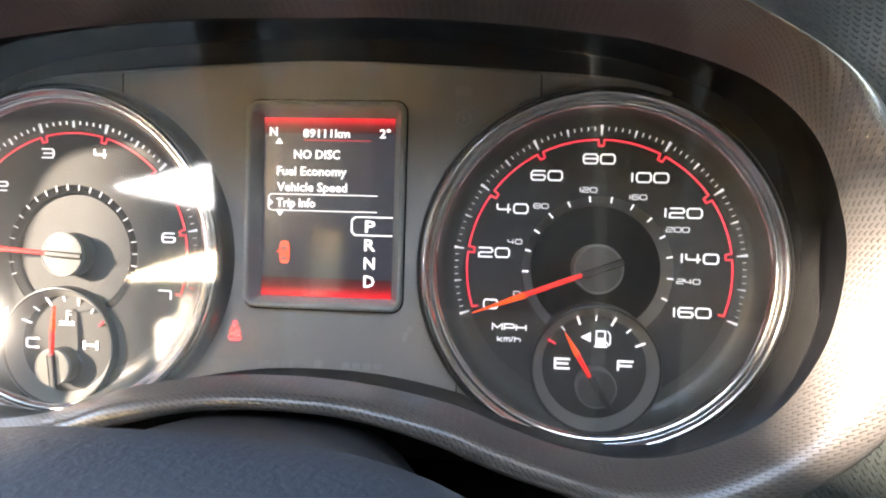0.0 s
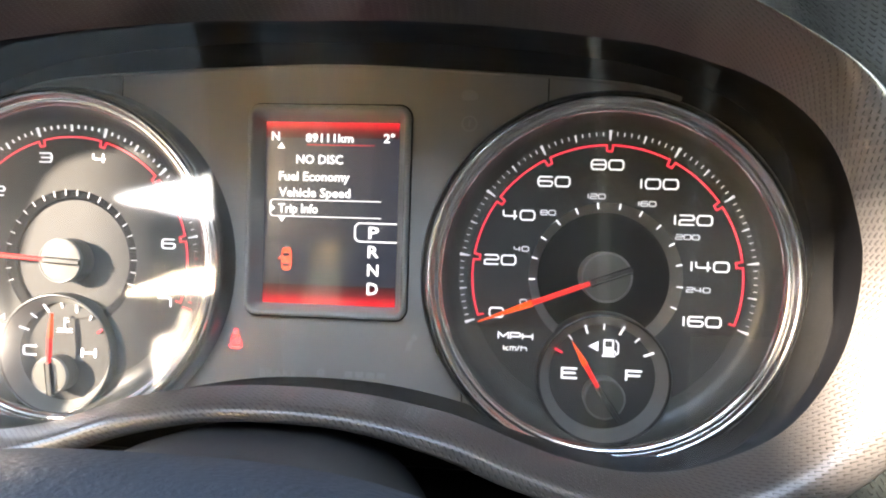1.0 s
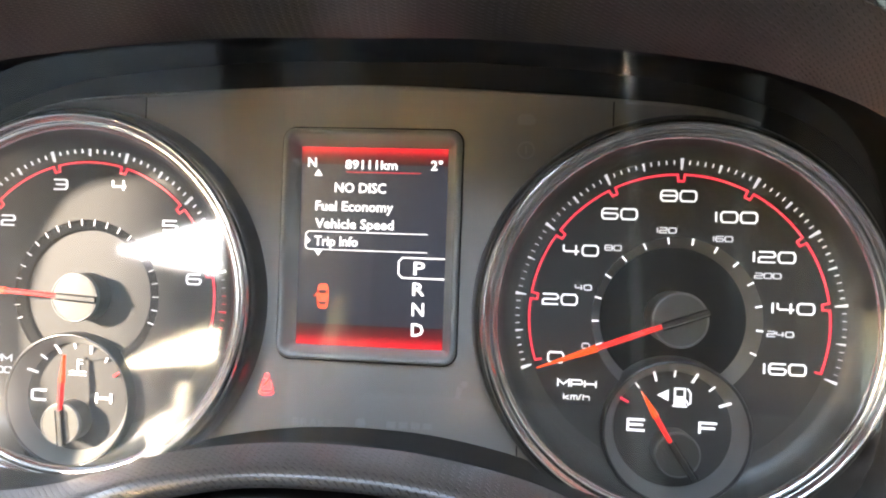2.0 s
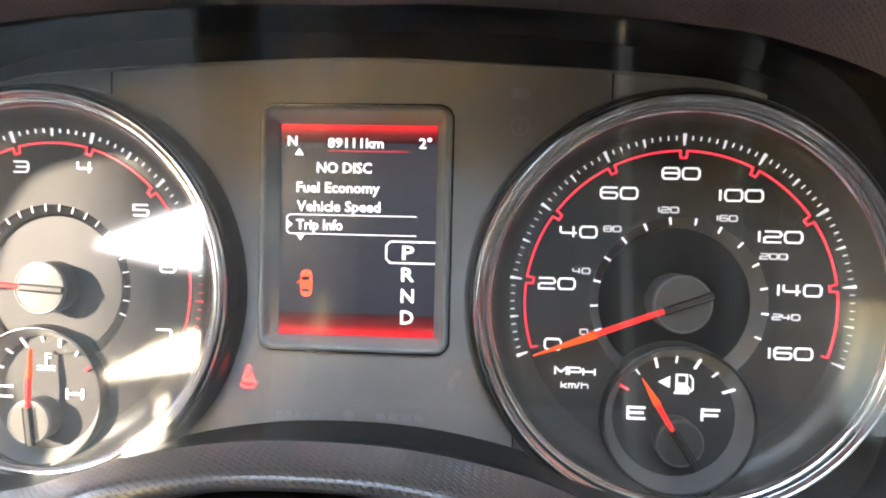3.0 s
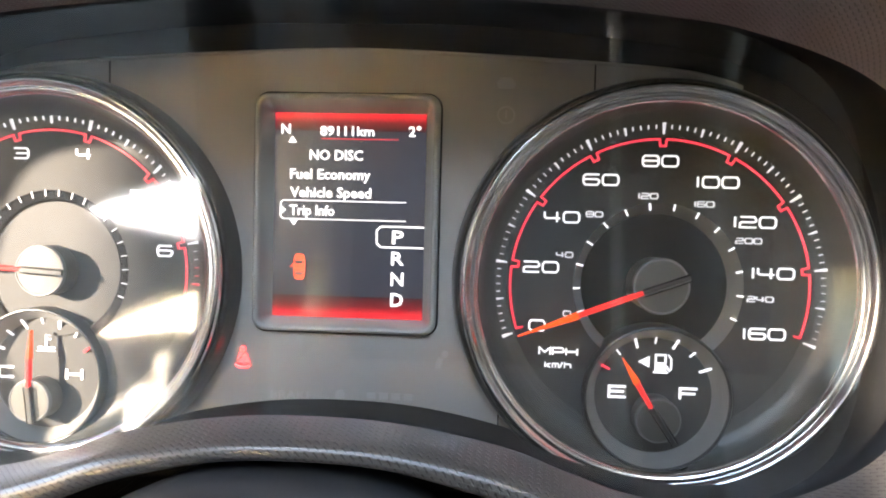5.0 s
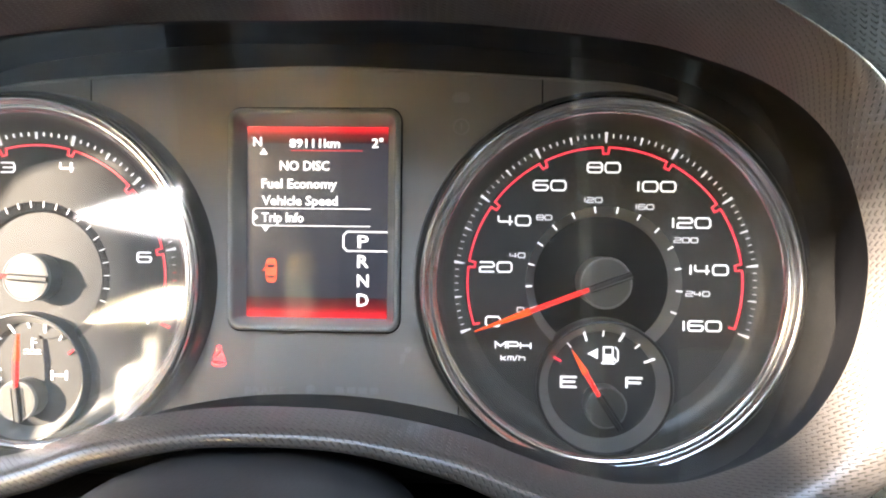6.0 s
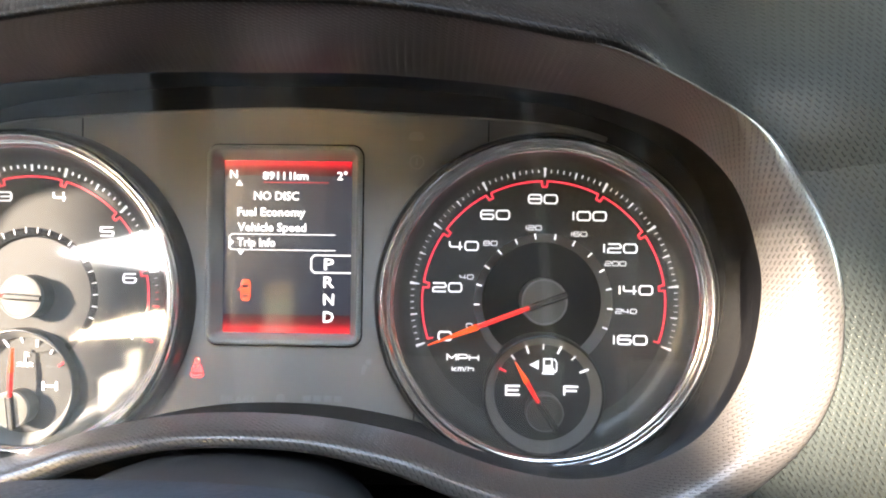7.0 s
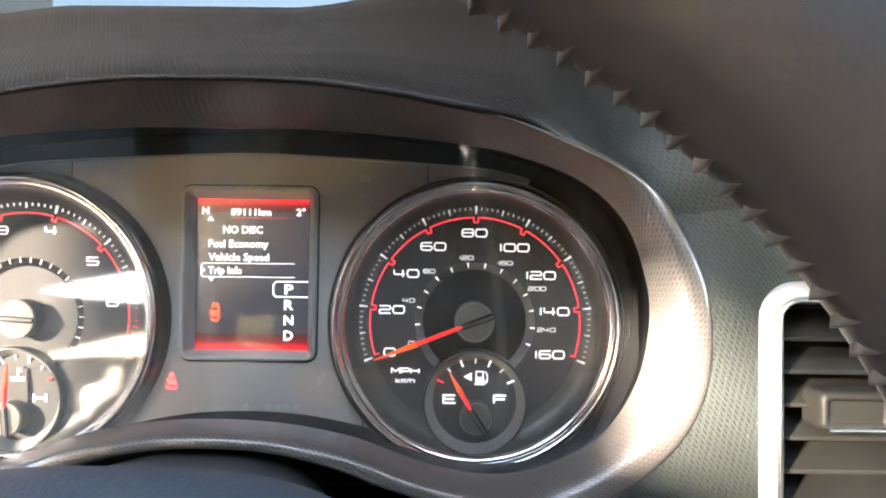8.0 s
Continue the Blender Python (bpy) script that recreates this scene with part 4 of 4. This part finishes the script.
def inside(x, z):
    """Whether a place lies within the bezel's outline."""
    hit = False
    for p, q in zip(EDGE, EDGE[1:] + EDGE[:1]):
        if (p.y > z) != (q.y > z) and x < p.x + (z - p.y) * (q.x - p.x) / (q.y - p.y):
            hit = not hit
    return hit


grid = {(x, z): bm.verts.new((x, dash_y(x, z), H + z)) for x in gx for z in gz}
free = {k: not (k[0] < 0.1 and inside(*k)) for k in grid}
for a, b in zip(gx, gx[1:]):
    for c, d in zip(gz, gz[1:]):
        ks = ((a, c), (b, c), (b, d), (a, d))
        if not (a >= VX0 - 1e-6 and b <= VX1 + 1e-6 and c >= VZ0 - 1e-6 and d <= VZ1 + 1e-6) and all(free[k] for k in ks) and (b > 0.022 or d > 0):
            bm.faces.new([grid[k] for k in ks])
bmesh.ops.delete(bm, geom=[v for v in bm.verts if not v.link_faces], context="VERTS")
part("dash_panel", bm, M_DASH, dash, "grey green woven panel")
bm = box(bmesh.new(), -0.62, 1.05, 0.03, 0.62, H - 0.10, H + 0.085)
part("dash_top", bm, M_HOOD, dash, "dark grained dashboard top", smooth=False, bevel=0.02)
bm = box(bmesh.new(), -0.62, 1.05, 0.12, 0.62, H - 0.70, H - 0.102)
part("dash_lower", bm, M_HOOD, dash, smooth=False)
# added dark box standing for the shade in the gap below the bezel
bm = box(bmesh.new(), -0.335, 0.030, -0.030, 0.118, H - 0.30, H - 0.104)
part("gap_filler", bm, M_HOOD, dash, "dark filler behind the gap under the gauges", smooth=False, bevel=0.004)
bm = box(bmesh.new(), -0.62, -0.335, -0.045, 0.12, H - 0.30, H + 0.06)
part("dash_side", bm, M_DASH, dash, smooth=False, bevel=0.012)

vent = thing("air_vent", ((VX0 + VX1) / 2, -0.04, H + VZ0), "black air vent with silver and chrome frame and slats", "air vent")
vcx, vcz, vhw, vhh = (VX0 + VX1) / 2, (VZ0 + VZ1) / 2, (VX1 - VX0) / 2, (VZ1 - VZ0) / 2
VY = -0.0540
rows = [rrect(vcx, vcz, vhw + d, vhh + d, r, y) for d, r, y in ((0.0085, 0.016, VY + 0.004), (0.0080, 0.0155, VY - 0.002), (0.0065, 0.014, VY - 0.0045), (0.0030, 0.011, VY - 0.0060), (0.0014, 0.0095, VY - 0.0058))]
part("flange", skin(bmesh.new(), rows), M_SILVER, vent, "satin silver surround")
rows = [rrect(vcx, vcz, vhw + d, vhh + d, r, y) for d, r, y in ((0.0015, 0.0095, VY - 0.0050), (0.0010, 0.009, VY - 0.0070), (0.0, 0.008, VY - 0.0074), (-0.0010, 0.007, VY - 0.0066), (-0.0013, 0.0068, VY - 0.002))]
part("chrome_trim", skin(bmesh.new(), rows), M_CHROME, vent, "thin chrome trim")
rows = [rrect(vcx, vcz, vhw + d, vhh + d, r, y) for d, r, y in ((-0.0012, 0.0068, VY - 0.004), (-0.0030, 0.006, VY + 0.006), (-0.0040, 0.005, VY + 0.040))]
bm = skin(bmesh.new(), rows)
bm.faces.new([bm.verts.new(p) for p in rows[-1]])
part("duct", bm, M_GLOSS, vent)
for k in range(7):
    z = 0.0000 - k * 0.0138
    bm = bmesh.new()
    prof = [(VY + 0.0005, -0.0011), (VY - 0.0010, -0.0008), (VY - 0.0012, 0.0), (VY - 0.0006, 0.0008), (VY + 0.028, 0.0105), (VY + 0.028, 0.0090)]
    skin(bm, [[(x, y, H + z + dz) for y, dz in prof] for x in (VX0 + 0.0032, VX1 - 0.0032)])
    part("slat", bm, M_VENT, vent, smooth=False)
tcx, tcz = 0.1530, -0.0285
rows = [rrect(tcx, tcz, hw, hh, r, VY + y) for hw, hh, r, y in ((0.0150, 0.0080, 0.003, 0.004), (0.0150, 0.0080, 0.003, -0.006), (0.0146, 0.0076, 0.003, -0.0085), (0.0136, 0.0066, 0.0025, -0.0098),
                                                                (0.0122, 0.0052, 0.002, -0.0098), (0.0116, 0.0046, 0.0016, -0.0086), (0.0112, 0.0042, 0.0014, -0.0082))]
bm = skin(bmesh.new(), rows)
bm.faces.new([bm.verts.new(p) for p in rows[-1]])
tab = part("tab", bm, M_VENT, vent, "sliding vent tab with a dished face")
rows = [[(x, VY - 0.0098 + 0.0010 * math.sin(b), H - 0.0358 + 0.0011 * math.cos(b) - 9.0 * (x - tcx) ** 2 * 0.2) for b in (math.pi * i / 5 for i in range(10))] for x in (tcx - 0.0118 + 0.0236 * k / 8 for k in range(9))]
part("tab_trim", skin(bmesh.new(), rows), M_CHROME, tab, "chrome strip")

# ---- steering column and wheel ----
column = thing("column_shroud", (XC, -0.12, H - 0.14), "dark plastic steering column shroud under the bezel", "column cover")
rows = []
for y, half, ztop in ((-0.036, 0.058, -0.054), (-0.060, 0.064, -0.051), (-0.075, 0.066, -0.0515), (-0.110, 0.066, -0.058), (-0.150, 0.062, -0.068), (-0.175, 0.056, -0.074), (-0.180, 0.050, -0.078)):
    row = []
    for i in range(49):
        a = math.pi * i / 48
        cx = math.copysign(abs(math.cos(a)) ** 0.75, math.cos(a))
        row.append((XC - 0.006 + half * 1.10 * cx, y, H + ztop - 0.085 + 0.085 * math.sin(a) ** 0.62))
    rows.append(row)
part("upper_shroud", skin(bmesh.new(), rows, closed=False), M_SHROUD, column, "smooth dark plastic cover")
lower = []
for row in rows:
    mid_z = row[0][2]
    lower.append([(x, y, mid_z - 0.0015 - (z - mid_z) * 0.7) for x, y, z in row])
part("lower_shroud", skin(bmesh.new(), lower, closed=False), M_SHROUD, column)
for edge in (rows[-1], lower[-1]):
    bm = bmesh.new()
    bm.faces.new([bm.verts.new(p) for p in edge])
    part("end_cap", bm, M_SHROUD, column, smooth=False)

wheel = thing("steering_wheel", (-0.098, -0.21, H - 0.06), "black leather steering wheel with brown zigzag stitching", "steering wheel")
WC, WR, RIM_Y = Vector((-0.080, H - 0.066)), 0.1495, -0.232


def rim_point(a, b, r=0.0205):
    """A point on the rim: a round the wheel, b round the grip."""
    R = WR + 0.0205 + r * math.cos(b)
    return (WC.x + R * math.cos(a), RIM_Y + r * 0.85 * math.sin(b), WC.y + R * math.sin(a))


bm = bmesh.new()
ring = [[bm.verts.new(rim_point(2 * math.pi * i / 160, 2 * math.pi * j / 28)) for j in range(28)] for i in range(160)]
for i in range(160):
    for j in range(28):
        bm.faces.new((ring[i][j], ring[(i + 1) % 160][j], ring[(i + 1) % 160][(j + 1) % 28], ring[i][(j + 1) % 28]))
part("rim", bm, M_LEATHER, wheel, "black grained leather rim")
# seam of thick triangular stitches along the inside of the rim
bm = bmesh.new()
for i in range(128):
    a = radians(-30 + 240 * i / 127)
    base = [Vector(rim_point(a + radians(da), math.pi * b, 0.0203)) for da, b in ((-0.55, 0.94), (0.10, 0.90), (0.75, 0.97), (0.10, 1.06))]
    tip = Vector(rim_point(a + radians(0.25), math.pi * 0.985, 0.0226))
    low = [bm.verts.new(c) for c in base]
    mid = [bm.verts.new(c.lerp(tip, 0.6) + (c - tip) * 0.06) for c in base]
    top = bm.verts.new(tip)
    for k in range(4):
        bm.faces.new((low[k], low[(k + 1) % 4], mid[(k + 1) % 4], mid[k]))
        bm.faces.new((mid[k], mid[(k + 1) % 4], top))
part("stitching", bm, M_THREAD, wheel, "brown zigzag thread")
hub = []
for y, s in ((-0.135, 0.80), (-0.150, 0.92), (-0.170, 1.0), (-0.185, 0.98), (-0.195, 0.90), (-0.200, 0.70), (-0.202, 0.35), (-0.2025, 0.02)):
    hub.append([(-0.101 + 0.086 * s * math.copysign(abs(math.cos(a)) ** 0.7, math.cos(a)), y, H - 0.075 + 0.054 * s * math.copysign(abs(math.sin(a)) ** 0.7, math.sin(a)))
                for a in (2 * math.pi * i / 64 for i in range(64))])
part("airbag_pad", skin(bmesh.new(), hub), M_PAD, wheel, "dark grained airbag cover")
for ax in (-1, 1):
    x0, x1 = -0.108 + ax * 0.062, WC.x + ax * (WR + 0.012)
    rows = []
    for k in range(9):
        t = k / 8
        x, y = x0 + (x1 - x0) * t, -0.172 + (RIM_Y + 0.172) * t ** 1.3
        rows.append([(x, y + 0.011 * math.sin(b), H - 0.085 + 0.02 * t + 0.020 * math.cos(b)) for b in (2 * math.pi * i / 20 for i in range(20))])
    part("spoke", skin(bmesh.new(), rows), M_PAD, wheel)

# unseen pale strips, added so cover and screen mirror a light streak
for side, wide in ((1, 0.0045), (-1, 0.013)):
    rows = []
    for x, z in ((0.080, -0.060), (0.096, -0.036), (0.109, -0.010), (0.116, 0.012), (0.118, 0.032), (0.114, 0.050)):
        cx = WC.x + side * x - (wide - 0.0045) * 1.2
        rows.append([(cx + wide * math.cos(b), -0.275 + 0.004 * math.sin(b), H + z + 0.001 * math.cos(b)) for b in (math.pi * i / 6 for i in range(12))])
    part("mirror_strip", skin(bmesh.new(), rows), M_STREAK, wheel, "unseen pale strip mirrored in the cover")

# ---- the cabin that closes the place ----


def structure(name, bm, mat, label, category):
    ob = part(name, bm, mat, None, label, smooth=False)
    return tagged(ob, label, category, kind="structure")


LX, RX, ROOF = -0.56, 1.00, H + 0.40
RAIL = H + 0.285


def lerp(a, b, t):
    return a + (b - a) * min(1.0, max(0.0, t))


def openings(y):
    """Unseen openings at y, low to high, cut to aim sun and mirrored patches."""
    out = []
    if -0.396 < y < -0.252:
        out.append((0.025, 0.198))
    if -0.225 < y < 0.22:
        out.append((0.13, 0.27))
    if -1.90 < y < -1.04:
        out.append((0.04, 0.28))
    if -0.95 < y < -0.58:
        out.append((lerp(-0.012, -0.088, (-0.58 - y) / 0.37), lerp(-0.010, 0.002, (-0.58 - y) / 0.30)))
    if -0.95 < y < -0.61:
        out.append((lerp(0.078, 0.070, (-0.61 - y) / 0.34), lerp(0.080, 0.122, (-0.61 - y) / 0.34)))
    if -0.860 < y < -0.690:
        out.append((0.146 if y > -0.757 else 0.124, 0.207 if y > -0.757 else 0.196))
    return out


bm = bmesh.new()
ys = sorted(set([-2.2, -1.90, -1.04, 0.55, 0.22, -0.225, -0.396, -0.252, -0.61, -0.757, -0.690, -0.860] + [-0.95 + 0.37 * k / 30 for k in range(31)]))
for a, b in zip(ys, ys[1:]):
    mid = (a + b) / 2
    at_a, at_b = openings(a + 1e-5), openings(b - 1e-5)
    if not openings(mid):
        at_a = at_b = []
    lo_a, lo_b = [-0.70] + [t for _, t in at_a], [-0.70] + [t for _, t in at_b]
    hi_a, hi_b = [t for t, _ in at_a] + [0.45], [t for t, _ in at_b] + [0.45]
    for z0, z1, w0, w1 in zip(lo_a, hi_a, lo_b, hi_b):
        v = [bm.verts.new((x, y, H + z)) for x in (LX - 0.03, LX) for y, z in ((a, z0), (a, z1), (b, w1), (b, w0))]
        for q in ((0, 1, 2, 3), (4, 7, 6, 5), (0, 4, 5, 1), (3, 2, 6, 7), (1, 5, 6, 2), (0, 3, 7, 4)):
            bm.faces.new([v[k] for k in q])
structure("wall_left", bm, M_DOOR, "pale door wall with openings cut to shape the light", "car door")
# added panes that set how much light each opening passes
for name, y0, y1, z0, z1, tone in (("window_6", -1.91, -1.03, 0.03, 0.29, M_DIM_MOST), ("window_5", -0.235, 0.23, 0.12, 0.28, M_CLEAR), ("window_2", -0.420, -0.242, 0.015, 0.208, M_DARK), ("window_3", -0.757, -0.660, 0.123, 0.230, M_TINT), ("window_4", -0.870, -0.757, 0.123, 0.230, M_DARK)):
    bm = bmesh.new()
    bm.faces.new([bm.verts.new((LX - 0.016, y, H + z)) for y, z in ((y1, z0), (y1, z1), (y0, z1), (y0, z0))])
    structure(name, bm, tone, "added pane dimming one opening in the driver's side", "car window")
# unseen side, opened to brighten the chrome and blocked to darken the dash
bm = bmesh.new()
box(bm, RX, RX + 0.06, -2.2, 0.55, H - 0.70, H + 0.02)
box(bm, RX, RX + 0.06, -2.2, 0.30, RAIL + 0.06, ROOF + 0.05)
box(bm, RX, RX + 0.06, -2.2, -1.90, H + 0.02, RAIL + 0.06)
box(bm, RX, RX + 0.06, -0.55, -0.25, H + 0.02, RAIL + 0.06)
structure("wall_right", bm, M_DOOR, "pale trimmed passenger door and pillars", "car door")
bm = bmesh.new()
bm.faces.new([bm.verts.new((RX + 0.03, y, H + z)) for y, z in ((-1.92, 0.01), (-1.92, 0.355), (-0.54, 0.355), (-0.54, 0.01))])
structure("window_7", bm, M_DIM_REAR, "added dim pane that gives the chrome brightness to mirror", "car window")
# unseen, kept without a window so no bright shape mirrors in the cover
bm = box(bmesh.new(), LX, RX, -2.26, -2.2, H - 0.70, ROOF + 0.05)
structure("wall_rear", bm, M_CABIN, "dark trimmed rear of the cabin", "car interior")
# unseen roof, run forward to shade the hood; its opening adds fill light
bm = bmesh.new()
for x0, x1, y0, y1 in ((LX, RX, -2.2, -0.86), (LX, RX, -0.44, 0.28), (LX, -0.45, -0.86, -0.44), (0.20, RX, -0.86, -0.44)):
    box(bm, x0, x1, y0, y1, ROOF, ROOF + 0.05)
structure("ceiling", bm, M_LINER, "grey fabric roof lining round an added light opening", "roof lining")
bm = box(bmesh.new(), LX, RX, -2.2, 0.55, H - 0.76, H - 0.70)
structure("floor", bm, M_CABIN, "dark carpeted car floor", "car floor")
# passes under four percent, to keep daylight off the hood
bm = bmesh.new()
vs = [bm.verts.new(p) for p in ((LX, 0.58, H + 0.08), (RX, 0.58, H + 0.08), (RX, 0.30, ROOF + 0.02), (LX, 0.30, ROOF + 0.02))]
bm.faces.new(vs)
structure("window_1", bm, M_PANE, "strongly dimmed windscreen glass above the dashboard", "windscreen")

# unseen bright ground, added to throw light in from below the horizon
bm = bmesh.new()
ext = [bm.verts.new((300 * math.cos(2 * math.pi * i / 48), 300 * math.sin(2 * math.pi * i / 48), 0.0)) for i in range(48)]
bm.faces.new(ext)
M_GROUND = material("bright ground", (0.86, 0.87, 0.89), 0.8, grain=0.5, grain_size=0.05, stain=0.2, stain_size=1.5)
structure("ground", bm, M_GROUND, "unseen pale ground outside the car, added as a reflector", "ground")
